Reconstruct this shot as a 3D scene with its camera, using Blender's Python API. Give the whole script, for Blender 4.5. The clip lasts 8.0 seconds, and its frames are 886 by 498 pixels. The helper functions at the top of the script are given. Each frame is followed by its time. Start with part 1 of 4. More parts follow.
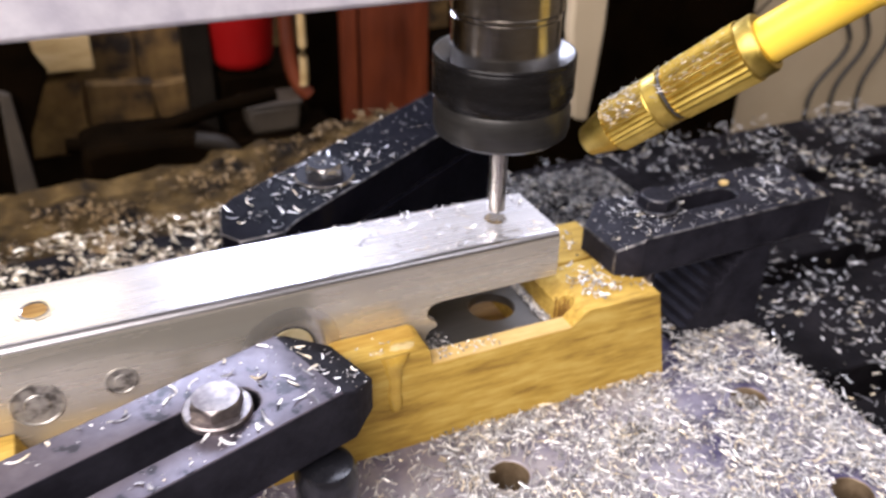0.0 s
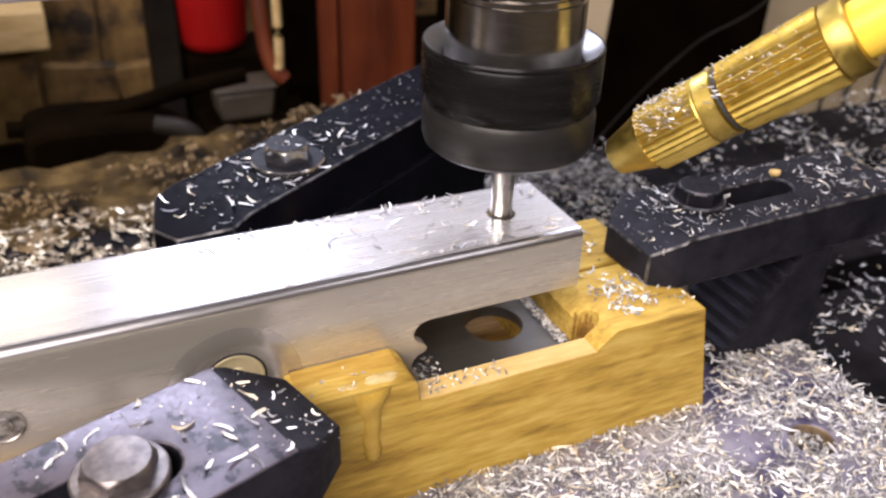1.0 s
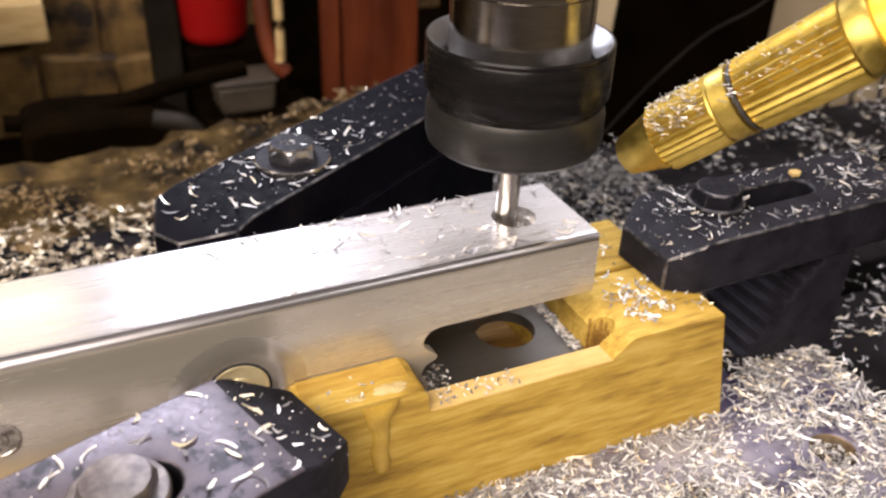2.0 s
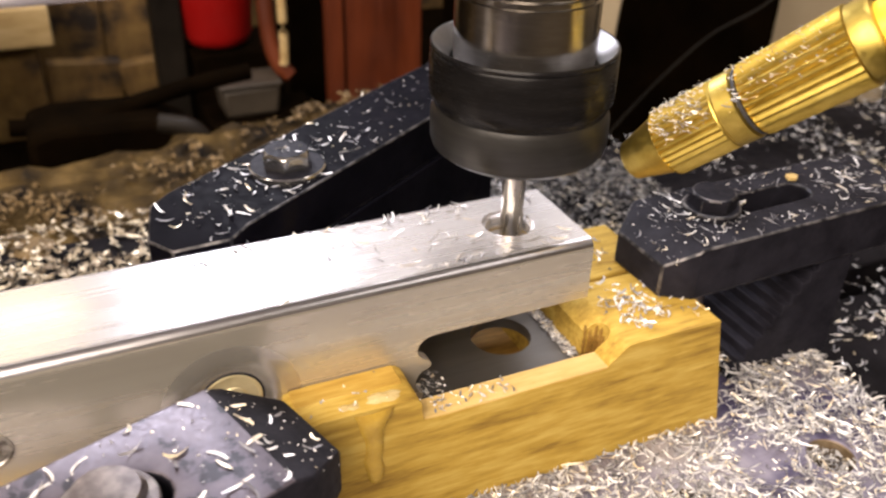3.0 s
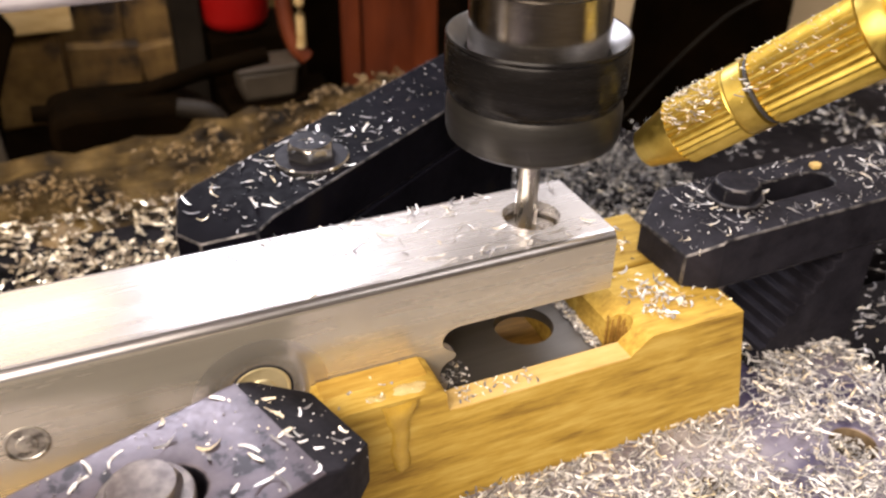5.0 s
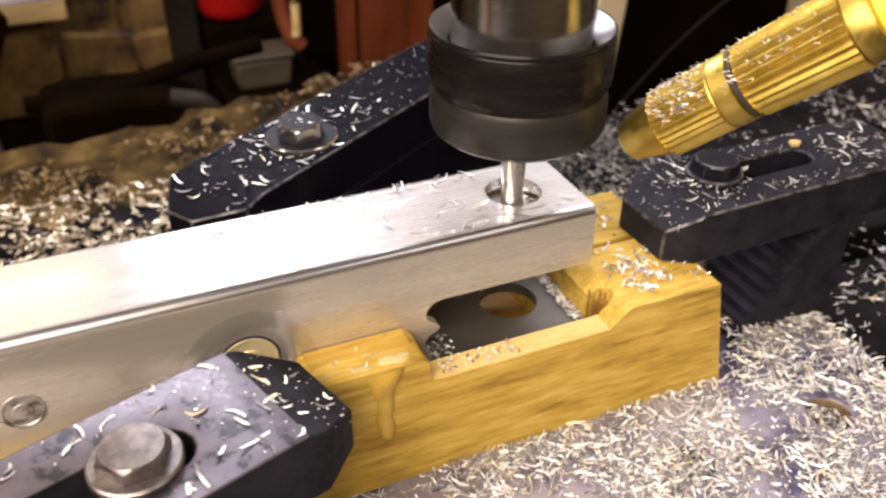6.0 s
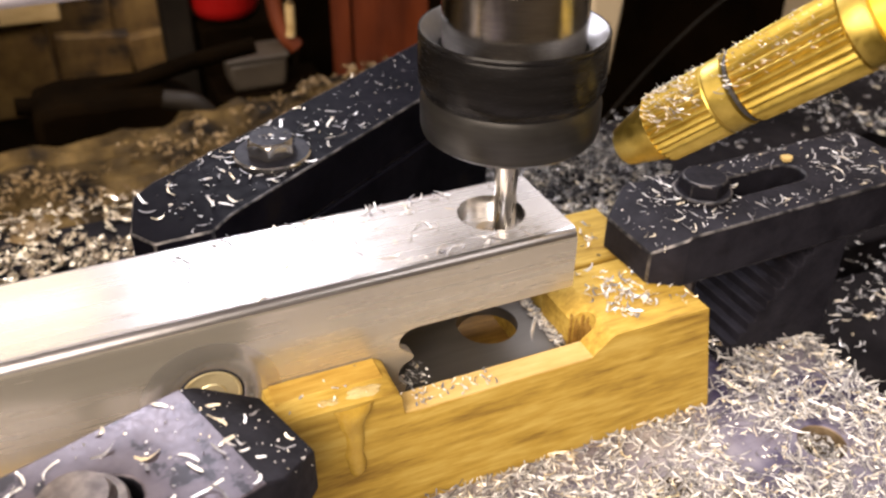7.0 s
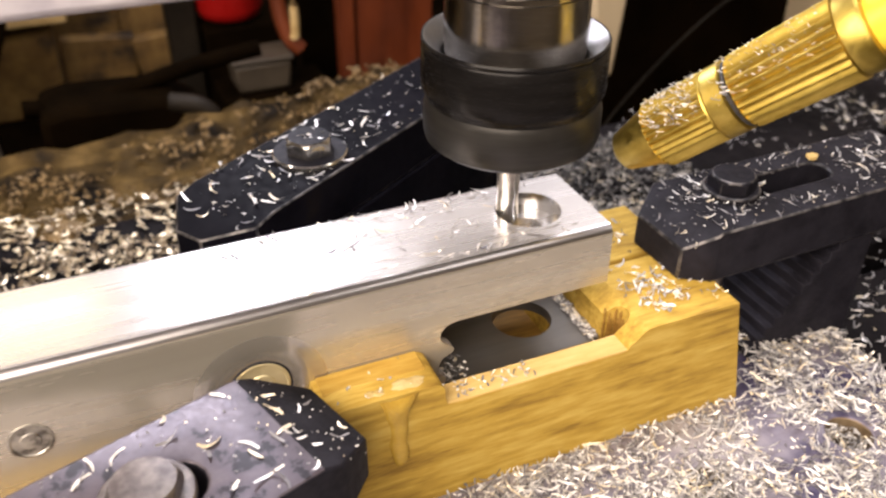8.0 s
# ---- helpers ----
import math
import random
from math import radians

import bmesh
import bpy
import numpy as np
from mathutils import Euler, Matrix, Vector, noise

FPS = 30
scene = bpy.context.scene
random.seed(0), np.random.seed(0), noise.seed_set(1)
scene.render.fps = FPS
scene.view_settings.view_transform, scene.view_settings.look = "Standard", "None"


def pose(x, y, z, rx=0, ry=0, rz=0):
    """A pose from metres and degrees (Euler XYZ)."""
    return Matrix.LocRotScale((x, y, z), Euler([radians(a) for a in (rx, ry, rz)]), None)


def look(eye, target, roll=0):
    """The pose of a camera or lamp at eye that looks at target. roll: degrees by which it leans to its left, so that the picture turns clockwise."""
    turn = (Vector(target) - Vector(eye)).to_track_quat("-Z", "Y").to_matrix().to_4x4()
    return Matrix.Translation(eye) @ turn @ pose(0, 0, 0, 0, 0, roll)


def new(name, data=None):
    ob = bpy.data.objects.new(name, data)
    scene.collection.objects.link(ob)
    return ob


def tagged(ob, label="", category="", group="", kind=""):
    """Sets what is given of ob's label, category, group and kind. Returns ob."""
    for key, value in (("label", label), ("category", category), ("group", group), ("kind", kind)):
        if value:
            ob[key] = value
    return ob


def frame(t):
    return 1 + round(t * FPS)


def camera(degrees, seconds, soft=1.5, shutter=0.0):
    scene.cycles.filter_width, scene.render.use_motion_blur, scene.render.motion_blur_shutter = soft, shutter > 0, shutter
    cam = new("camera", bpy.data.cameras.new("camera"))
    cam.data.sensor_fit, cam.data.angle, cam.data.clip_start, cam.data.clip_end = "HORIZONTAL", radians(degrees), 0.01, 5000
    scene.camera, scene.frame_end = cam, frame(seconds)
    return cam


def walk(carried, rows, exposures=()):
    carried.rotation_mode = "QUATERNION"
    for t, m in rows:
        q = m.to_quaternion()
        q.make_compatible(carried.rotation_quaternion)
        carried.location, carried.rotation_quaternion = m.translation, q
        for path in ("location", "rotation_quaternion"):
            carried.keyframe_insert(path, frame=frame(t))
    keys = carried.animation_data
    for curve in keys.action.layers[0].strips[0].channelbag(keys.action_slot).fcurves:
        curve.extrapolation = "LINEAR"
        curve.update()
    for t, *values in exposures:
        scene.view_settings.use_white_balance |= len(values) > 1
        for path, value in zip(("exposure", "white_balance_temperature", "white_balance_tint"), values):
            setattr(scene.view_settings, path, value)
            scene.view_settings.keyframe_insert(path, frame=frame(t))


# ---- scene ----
# ---- camera and its walk ----
# Sizes below are in millimetres; MM turns them into metres.
MM = 0.001
HUB = (-40.8, 25.0)          # the spindle's axis


def view(x, y, z, yaw, pitch, roll):
    a, p = radians(yaw), radians(pitch)
    way = Vector((math.sin(a) * math.cos(p), math.cos(a) * math.cos(p), math.sin(p)))
    eye = Vector((x, y, z)) * MM
    return look(eye, eye + way, roll)


cam = camera(53.5, 8.0, soft=2.3, shutter=0.5)
cam.data.dof.use_dof, cam.data.dof.focus_distance, cam.data.dof.aperture_fstop = True, 0.165, 25.0
CAM_ROWS = [
    (0.0, -138.11, -156.87, 161.51, 24.30, -30.72, 1.10),
    (0.5, -126.10, -126.85, 142.45, 25.28, -31.07, 2.24),
    (1.0, -121.82, -117.24, 137.04, 25.49, -30.81, 2.11),
    (2.5, -119.49, -111.24, 135.71, 25.19, -31.49, 2.05),
    (3.0, -119.85, -111.65, 136.82, 25.02, -31.30, 1.72),
    (3.5, -120.55, -113.50, 138.18, 24.58, -31.92, 1.56),
    (4.0, -119.42, -112.87, 139.35, 24.29, -32.39, 1.34),
    (4.5, -120.60, -113.13, 139.60, 23.89, -32.39, 1.01),
    (6.0, -116.54, -113.34, 140.63, 23.55, -33.57, 0.51),
    (6.5, -114.12, -112.42, 140.60, 23.42, -33.60, 0.31),
    (7.0, -114.04, -110.59, 140.23, 23.73, -33.63, 0.48),
    (7.5, -114.05, -110.88, 140.12, 24.00, -33.77, 0.59),
    (8.0, -114.55, -112.43, 142.38, 23.40, -33.67, 0.24),
]
EXPOSURES = [(0.0, 0.19, 5380, 19), (0.5, 0.17, 5400, 20), (1.0, 0.18, 5550, 19), (2.5, 0.21, 6050, 17), (4.5, 0.25, 6200, 17), (8.0, 0.27, 6200, 17)]
walk(cam, [(r[0], view(*r[1:])) for r in CAM_ROWS], EXPOSURES)

# The tool's place over the table, time by time (the table carries the work round a growing spiral).
TOOL_ROWS = [
    (0.0, -41.00, 24.90), (0.1, -40.98, 24.94), (0.2, -40.96, 24.98), (0.3, -40.94, 25.02), (0.4, -40.92, 25.06), (0.5, -40.90, 25.10),
    (0.6, -40.92, 25.08), (0.7, -40.94, 25.06), (0.8, -40.96, 25.04), (0.9, -40.98, 25.02), (1.0, -41.00, 25.00), (1.1, -40.53, 25.28),
    (1.2, -41.32, 25.69), (1.3, -41.87, 24.95), (1.4, -41.43, 24.12), (1.5, -40.47, 23.97), (1.6, -39.71, 24.59), (1.7, -39.57, 25.56),
    (1.8, -40.09, 26.38), (1.9, -40.99, 26.70), (2.0, -41.90, 26.44), (2.1, -42.50, 25.70), (2.2, -42.61, 24.76), (2.3, -42.21, 23.88),
    (2.4, -41.41, 23.31), (2.5, -40.44, 23.18), (2.6, -39.58, 23.39), (2.7, -38.97, 23.97), (2.8, -38.72, 24.78), (2.9, -38.90, 25.63),
    (3.0, -39.46, 26.36), (3.1, -40.19, 27.01), (3.2, -41.07, 27.30), (3.3, -41.96, 27.21), (3.4, -42.70, 26.77), (3.5, -43.20, 26.06),
    (3.6, -43.53, 25.02), (3.7, -43.50, 23.96), (3.8, -43.14, 22.99), (3.9, -42.51, 22.23), (4.0, -41.70, 21.76), (4.1, -40.69, 21.83),
    (4.2, -39.71, 22.22), (4.3, -38.86, 22.90), (4.4, -38.23, 23.82), (4.5, -37.87, 24.87), (4.6, -37.83, 25.85), (4.7, -38.10, 26.80),
    (4.8, -38.62, 27.61), (4.9, -39.37, 28.23), (5.0, -40.26, 28.60), (5.1, -41.21, 28.69), (5.2, -42.15, 28.50), (5.3, -42.99, 28.05),
    (5.4, -43.68, 27.38), (5.5, -44.14, 26.54), (5.6, -44.36, 25.60), (5.7, -44.31, 24.63), (5.8, -44.01, 23.70), (5.9, -43.46, 22.89),
    (6.0, -42.72, 22.24), (6.1, -41.93, 21.80), (6.2, -41.06, 21.60), (6.3, -40.16, 21.65), (6.4, -39.30, 21.95), (6.5, -38.54, 22.46),
    (6.6, -37.83, 23.11), (6.7, -37.31, 23.90), (6.8, -37.01, 24.78), (6.9, -36.94, 25.70), (7.0, -37.11, 26.61), (7.1, -37.48, 27.52),
    (7.2, -38.05, 28.31), (7.3, -38.78, 28.94), (7.4, -39.63, 29.37), (7.5, -40.54, 29.58), (7.6, -41.56, 29.49), (7.7, -42.54, 29.17),
    (7.8, -43.44, 28.65), (7.9, -44.22, 27.95), (8.0, -44.83, 27.10),
]
# The head's height above its working height.
HEAD_ROWS = [(0.0, 8.9), (0.15, 8.5), (0.3, 6.8), (0.5, 4.0), (0.7, 1.7), (0.9, 0.3), (1.0, 0.0), (4.5, 0.0), (8.0, 0.0)]


def table_rows(base):
    """Rows for a thing that rides on the table, whose base is at these millimetres."""
    return [(t, pose((base[0] + HUB[0] - x) * MM, (base[1] + HUB[1] - y) * MM, base[2] * MM)) for t, x, y in TOOL_ROWS]


def head_rows(base):
    return [(t, pose(base[0] * MM, base[1] * MM, (base[2] + dz) * MM)) for t, dz in HEAD_ROWS]


# ---- light ----
world = bpy.data.worlds.new("workshop")
scene.world = world
world.use_nodes = True
world.node_tree.nodes["Background"].inputs["Color"].default_value = (1.0, 0.86, 0.68, 1)
world.node_tree.nodes["Background"].inputs["Strength"].default_value = 0.05


def area_lamp(name, eye, target, wide, high, watts, colour):
    data = bpy.data.lights.new(name, "AREA")
    data.shape, data.size, data.size_y, data.energy, data.color = "RECTANGLE", wide * MM, high * MM, watts, colour
    ob = new(name, data)
    ob.matrix_world = look(Vector(eye) * MM, Vector(target) * MM)
    return ob


area_lamp("work_lamp", (-58, 255, 196), (-88, 22, 49), 76, 70, 0.45, (0.96, 0.96, 1.0))
area_lamp("second_lamp", (-195, 285, 228), (-145, 20, 49), 120, 70, 0.085, (1.0, 0.72, 0.33))
area_lamp("strip_lamp", (-490, -285, 470), (-120, 0, 20), 800, 420, 12.0, (1.0, 0.85, 0.655))
# added fill lamp, no source known: brightens the tube's rounded edge
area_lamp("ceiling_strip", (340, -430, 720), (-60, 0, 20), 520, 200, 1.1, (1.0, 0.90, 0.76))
# added lamp, no source known: lights the upper wall that the tube reflects
area_lamp("ceiling_lamp", (360, 300, 1150), (360, 500, 0), 900, 300, 9.0, (1.0, 0.95, 0.90))

# ---- materials ----


def make(name, base, rough=0.5, metal=0.0):
    mat = bpy.data.materials.new(name)
    mat.use_nodes = True
    b = mat.node_tree.nodes["Principled BSDF"]
    b.inputs["Base Color"].default_value = (*base, 1)
    b.inputs["Roughness"].default_value = rough
    b.inputs["Metallic"].default_value = metal
    return mat, mat.node_tree, b


def coords(tree, stretch=(1, 1, 1), turn=(0, 0, 0)):
    tc = tree.nodes.new("ShaderNodeTexCoord")
    mp = tree.nodes.new("ShaderNodeMapping")
    mp.inputs["Scale"].default_value = stretch
    mp.inputs["Rotation"].default_value = turn
    tree.links.new(tc.outputs["Object"], mp.inputs["Vector"])
    return mp.outputs["Vector"]


def noise_tex(tree, vec, scale, detail=4.0, rough=0.55):
    n = tree.nodes.new("ShaderNodeTexNoise")
    n.inputs["Scale"].default_value, n.inputs["Detail"].default_value, n.inputs["Roughness"].default_value = scale, detail, rough
    tree.links.new(vec, n.inputs["Vector"])
    return n.outputs["Fac"]


def ramp(tree, fac, stops):
    r = tree.nodes.new("ShaderNodeValToRGB")
    e = r.color_ramp.elements
    while len(e) < len(stops):
        e.new(0.5)
    for el, (p, c) in zip(e, stops):
        el.position, el.color = p, (*c, 1)
    tree.links.new(fac, r.inputs["Fac"])
    return r.outputs["Color"]


def bump(tree, b, fac, strength, dist):
    n = tree.nodes.new("ShaderNodeBump")
    n.inputs["Strength"].default_value, n.inputs["Distance"].default_value = strength, dist
    tree.links.new(fac, n.inputs["Height"])
    tree.links.new(n.outputs["Normal"], b.inputs["Normal"])


def varied(name, stops, scale, rough=(0.4, 0.6), metal=0.0, stretch=(1, 1, 1), bump_by=0.15, bump_mm=0.1, fine=6.0):
    """A surface that varies at two scales: broad colour patches and fine relief."""
    mat, tree, b = make(name, stops[0][1], rough[0], metal)
    vec = coords(tree, stretch)
    broad = noise_tex(tree, vec, scale, 5.0, 0.6)
    tree.links.new(ramp(tree, broad, stops), b.inputs["Base Color"])
    small = noise_tex(tree, vec, scale * fine, 4.0, 0.6)
    g = ramp(tree, small, [(0.3, (rough[0],) * 3), (0.7, (rough[1],) * 3)])
    tree.links.new(g, b.inputs["Roughness"])
    bump(tree, b, small, bump_by, bump_mm * MM)
    return mat


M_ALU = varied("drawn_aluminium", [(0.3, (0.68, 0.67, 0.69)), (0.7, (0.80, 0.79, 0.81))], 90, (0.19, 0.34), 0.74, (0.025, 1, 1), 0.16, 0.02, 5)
# same aluminium for the front face, toned darker and warmer for its light
M_SIDE = varied("toned_front_aluminium", [(0.3, (0.50, 0.465, 0.395)), (0.7, (0.61, 0.575, 0.495))], 90, (0.20, 0.32), 0.68, (0.05, 1, 1), 0.05, 0.02, 5)


def brushed(mat, amount):
    """Brush lines along x: reflections spread across them."""
    tree = mat.node_tree
    b = tree.nodes["Principled BSDF"]
    b.inputs["Anisotropic"].default_value = amount
    tan = tree.nodes.new("ShaderNodeTangent")
    tan.direction_type, tan.axis = "RADIAL", "X"
    tree.links.new(tan.outputs["Tangent"], b.inputs["Tangent"])


M_SPOT = varied("turned_aluminium_face", [(0.3, (0.50, 0.47, 0.42)), (0.7, (0.60, 0.57, 0.51))], 160, (0.14, 0.24), 0.75)
brushed(M_ALU, 0.75)
brushed(M_SIDE, 0.4)
# corner metal darkened to tone down the lamp's reflection along it
M_EDGE = varied("dimmed_corner_aluminium", [(0.3, (0.36, 0.35, 0.37)), (0.7, (0.50, 0.49, 0.50))], 120, (0.26, 0.40), 1.0, (0.03, 1, 1), 0.05, 0.01)
M_CUT = varied("cut_aluminium", [(0.3, (0.50, 0.49, 0.48)), (0.7, (0.62, 0.61, 0.60))], 300, (0.14, 0.28), 1.0, (1, 1, 4), 0.08, 0.02)
M_PLATE = varied("stained_tooling_plate", [(0.38, (0.06, 0.05, 0.11)), (0.50, (0.25, 0.23, 0.29)), (0.68, (0.46, 0.43, 0.45))], 36, (0.34, 0.55), 0.35, (1, 1, 1), 0.2, 0.05)
M_BORE = varied("brown_stained_bore", [(0.3, (0.10, 0.065, 0.035)), (0.7, (0.24, 0.18, 0.11))], 200, (0.4, 0.6), 0.3)
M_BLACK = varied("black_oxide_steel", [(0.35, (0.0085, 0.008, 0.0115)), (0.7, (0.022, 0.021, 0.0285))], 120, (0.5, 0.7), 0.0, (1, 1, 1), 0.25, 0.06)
M_BLACK.node_tree.nodes["Principled BSDF"].inputs["IOR"].default_value = 1.2
# the clamps' black steel again, darkened because the rear gets less light
M_DIMBLACK = varied("dimmed_black_steel", [(0.35, (0.0022, 0.0022, 0.0042)), (0.62, (0.0055, 0.0052, 0.0085)), (0.8, (0.012, 0.0095, 0.008))], 60, (0.45, 0.65), 0.0, (1, 1, 1), 0.25, 0.06)
M_DIMBLACK.node_tree.nodes["Principled BSDF"].inputs["IOR"].default_value = 1.09
M_RUBBED = varied("rubbed_bare_steel_edge", [(0.42, (0.02, 0.02, 0.024)), (0.62, (0.17, 0.16, 0.16))], 320, (0.35, 0.5), 0.6)
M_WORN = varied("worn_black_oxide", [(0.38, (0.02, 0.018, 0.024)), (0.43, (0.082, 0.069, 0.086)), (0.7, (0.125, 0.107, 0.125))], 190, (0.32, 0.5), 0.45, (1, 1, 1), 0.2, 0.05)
M_TABLE = varied("oily_table_iron", [(0.35, (0.0035, 0.0032, 0.004)), (0.7, (0.014, 0.0125, 0.0145))], 40, (0.45, 0.7), 0.0, (1, 1, 1), 0.3, 0.1)
M_TABLE.node_tree.nodes["Principled BSDF"].inputs["IOR"].default_value = 1.12
M_STEEL = varied("ground_steel", [(0.3, (0.27, 0.25, 0.23)), (0.7, (0.38, 0.36, 0.33))], 160, (0.16, 0.28), 1.0, (1, 1, 14), 0.03, 0.01)
M_BOLT = varied("zinc_bolt_steel", [(0.32, (0.16, 0.14, 0.14)), (0.5, (0.25, 0.225, 0.22)), (0.72, (0.37, 0.335, 0.30))], 420, (0.3, 0.5), 1.0, (1, 1, 1), 0.15, 0.03)
M_NUT = varied("blackened_nut_steel", [(0.3, (0.006, 0.0055, 0.0055)), (0.7, (0.013, 0.012, 0.012))], 60, (0.2, 0.3), 0.25, (1, 1, 12), 0.03, 0.01)
M_NUT.node_tree.nodes["Principled BSDF"].inputs["Specular IOR Level"].default_value = 0.14
M_SCREW = varied("glossy_black_screw", [(0.3, (0.008, 0.008, 0.011)), (0.7, (0.018, 0.018, 0.022))], 200, (0.16, 0.26), 0.1, (1, 1, 1), 0.08, 0.03)
M_SKIRT = varied("lighter_nut_steel", [(0.3, (0.026, 0.025, 0.024)), (0.7, (0.046, 0.044, 0.041))], 60, (0.3, 0.42), 0.6, (1, 1, 12), 0.03, 0.01)
M_RIM = varied("turned_rim_steel", [(0.3, (0.16, 0.155, 0.155)), (0.7, (0.22, 0.215, 0.21))], 90, (0.36, 0.48), 0.85, (1, 1, 1), 0.04, 0.01)
M_CARBIDE = varied("ground_carbide", [(0.3, (0.42, 0.40, 0.36)), (0.7, (0.56, 0.53, 0.48))], 200, (0.24, 0.34), 1.0, (1, 1, 0.2), 0.03, 0.01)
M_BRASS = varied("dull_brass", [(0.3, (0.37, 0.265, 0.045)), (0.7, (0.58, 0.44, 0.105))], 160, (0.34, 0.52), 1.0, (1, 1, 1), 0.04, 0.02)
M_PALEBRASS = varied("pale_worn_brass", [(0.3, (0.62, 0.52, 0.28)), (0.7, (0.80, 0.72, 0.46))], 200, (0.3, 0.45), 0.5)
M_YELLOW = varied("yellow_hose_plastic", [(0.3, (0.80, 0.50, 0.02)), (0.7, (0.86, 0.60, 0.05))], 60, (0.32, 0.42), 0.0)
M_RING = varied("black_rubber", [(0.3, (0.012, 0.012, 0.012)), (0.7, (0.05, 0.045, 0.04))], 300, (0.5, 0.8), 0.0)
def chip_metal(name="aluminium_chips", low=(0.13, 0.125, 0.14), mid=(0.52, 0.51, 0.51), high=(0.95, 0.94, 0.93), odd=(0.80, 0.68, 0.46)):
    mat, tree, b = make(name, (0.85, 0.84, 0.83), 0.45, 0.45)
    geo = tree.nodes.new("ShaderNodeNewGeometry")
    one = geo.outputs["Random Per Island"]
    tree.links.new(ramp(tree, one, [(0.0, low), (0.40, mid), (0.75, high), (1.0, odd)]), b.inputs["Base Color"])
    tree.links.new(ramp(tree, one, [(0.0, (0.6,) * 3), (1.0, (0.36,) * 3)]), b.inputs["Roughness"])
    return mat


M_CHIP = chip_metal()
M_TANCHIP = chip_metal("tan_chips", (0.05, 0.035, 0.022), (0.24, 0.185, 0.12), (0.58, 0.50, 0.36), (0.85, 0.76, 0.58))
M_GREYCHIP = chip_metal("grey_fine_chips", (0.03, 0.03, 0.035), (0.15, 0.15, 0.16), (0.42, 0.42, 0.42), (0.6, 0.56, 0.5))
M_DULLBOLT = varied("bright_bolt_steel", [(0.35, (0.50, 0.49, 0.47)), (0.66, (0.84, 0.82, 0.78))], 90, (0.10, 0.2), 0.95, (1, 1, 1), 0.15, 0.03)
M_OLDCHIP = varied("old_brown_chips", [(0.3, (0.07, 0.042, 0.013)), (0.7, (0.26, 0.17, 0.07))], 60, (0.4, 0.6), 0.3)
# the tube's own metal, darkened for the shade inside it
M_INNERALU = varied("shaded_inner_aluminium", [(0.3, (0.17, 0.165, 0.165)), (0.7, (0.26, 0.255, 0.25))], 120, (0.32, 0.48), 0.9, (0.1, 1, 1), 0.1, 0.03)
M_PLUG = varied("stained_grey_plug", [(0.36, (0.10, 0.09, 0.08)), (0.5, (0.36, 0.34, 0.31)), (0.7, (0.50, 0.47, 0.42))], 420, (0.3, 0.45), 0.6)
M_GLUE = varied("dried_glue", [(0.3, (0.40, 0.245, 0.03)), (0.7, (0.54, 0.36, 0.055))], 300, (0.10, 0.22), 0.0, (1, 1, 1), 0.5, 0.4)

M_CLEARGLUE = varied("milky_glue", [(0.3, (0.44, 0.31, 0.09)), (0.7, (0.60, 0.48, 0.24))], 300, (0.06, 0.16), 0.0, (1, 1, 1), 0.5, 0.3)


def wood(name, dark, mid, light, grain=900):
    mat, tree, b = make(name, mid, 0.66)
    b.inputs["Specular IOR Level"].default_value = 0.3
    vec = coords(tree, (0.11, 1, 1), (0, 0.05, 0))
    fine = noise_tex(tree, vec, grain, 5, 0.65)
    broad = noise_tex(tree, coords(tree, (0.34, 1, 1.5), (0, 0.12, 0)), 120, 5, 0.6)
    mix = tree.nodes.new("ShaderNodeMath")
    mix.operation = "MULTIPLY_ADD"
    mix.inputs[1].default_value = 0.45
    tree.links.new(fine, mix.inputs[0])
    half = tree.nodes.new("ShaderNodeMath")
    half.operation = "MULTIPLY"
    half.inputs[1].default_value = 0.55
    tree.links.new(broad, half.inputs[0])
    tree.links.new(half.outputs[0], mix.inputs[2])
    tree.links.new(ramp(tree, mix.outputs[0], [(0.34, dark), (0.5, mid), (0.64, light)]), b.inputs["Base Color"])
    bump(tree, b, fine, 0.25, 0.12 * MM)
    return mat


M_PALEWOOD = wood("freshly_cut_oak", (0.48, 0.30, 0.09), (0.62, 0.44, 0.16), (0.72, 0.54, 0.24))
M_WOOD = wood("oak", (0.22, 0.125, 0.019), (0.46, 0.30, 0.047), (0.60, 0.43, 0.105))
M_BROWNOAK = wood("torn_and_shaded_oak", (0.12, 0.06, 0.01), (0.26, 0.14, 0.025), (0.40, 0.25, 0.06))
M_STRIPOAK = wood("darker_strip_oak", (0.27, 0.155, 0.02), (0.41, 0.25, 0.04), (0.52, 0.36, 0.08))
M_PINE = wood("pine_board", (0.42, 0.28, 0.11), (0.56, 0.40, 0.18), (0.66, 0.50, 0.26), 200)
M_RUST = varied("red_brown_boards", [(0.35, (0.05, 0.009, 0.002)), (0.55, (0.13, 0.026, 0.006)), (0.75, (0.20, 0.045, 0.012))], 40, (0.4, 0.6), 0.0, (1, 1, 0.18), 0.2, 0.4)
M_WALL = varied("brown_plywood_wall", [(0.38, (0.012, 0.006, 0.002)), (0.50, (0.13, 0.072, 0.017)), (0.72, (0.27, 0.165, 0.045))], 26, (0.6, 0.85), 0.0)
M_DIRT = varied("brown_swarf_bed", [(0.38, (0.005, 0.003, 0.0012)), (0.54, (0.055, 0.034, 0.010)), (0.76, (0.17, 0.11, 0.037))], 38, (0.5, 0.8), 0.0, (1, 1, 1), 0.6, 1.5)
M_DIRT.node_tree.nodes["Principled BSDF"].inputs["Specular IOR Level"].default_value = 0.1
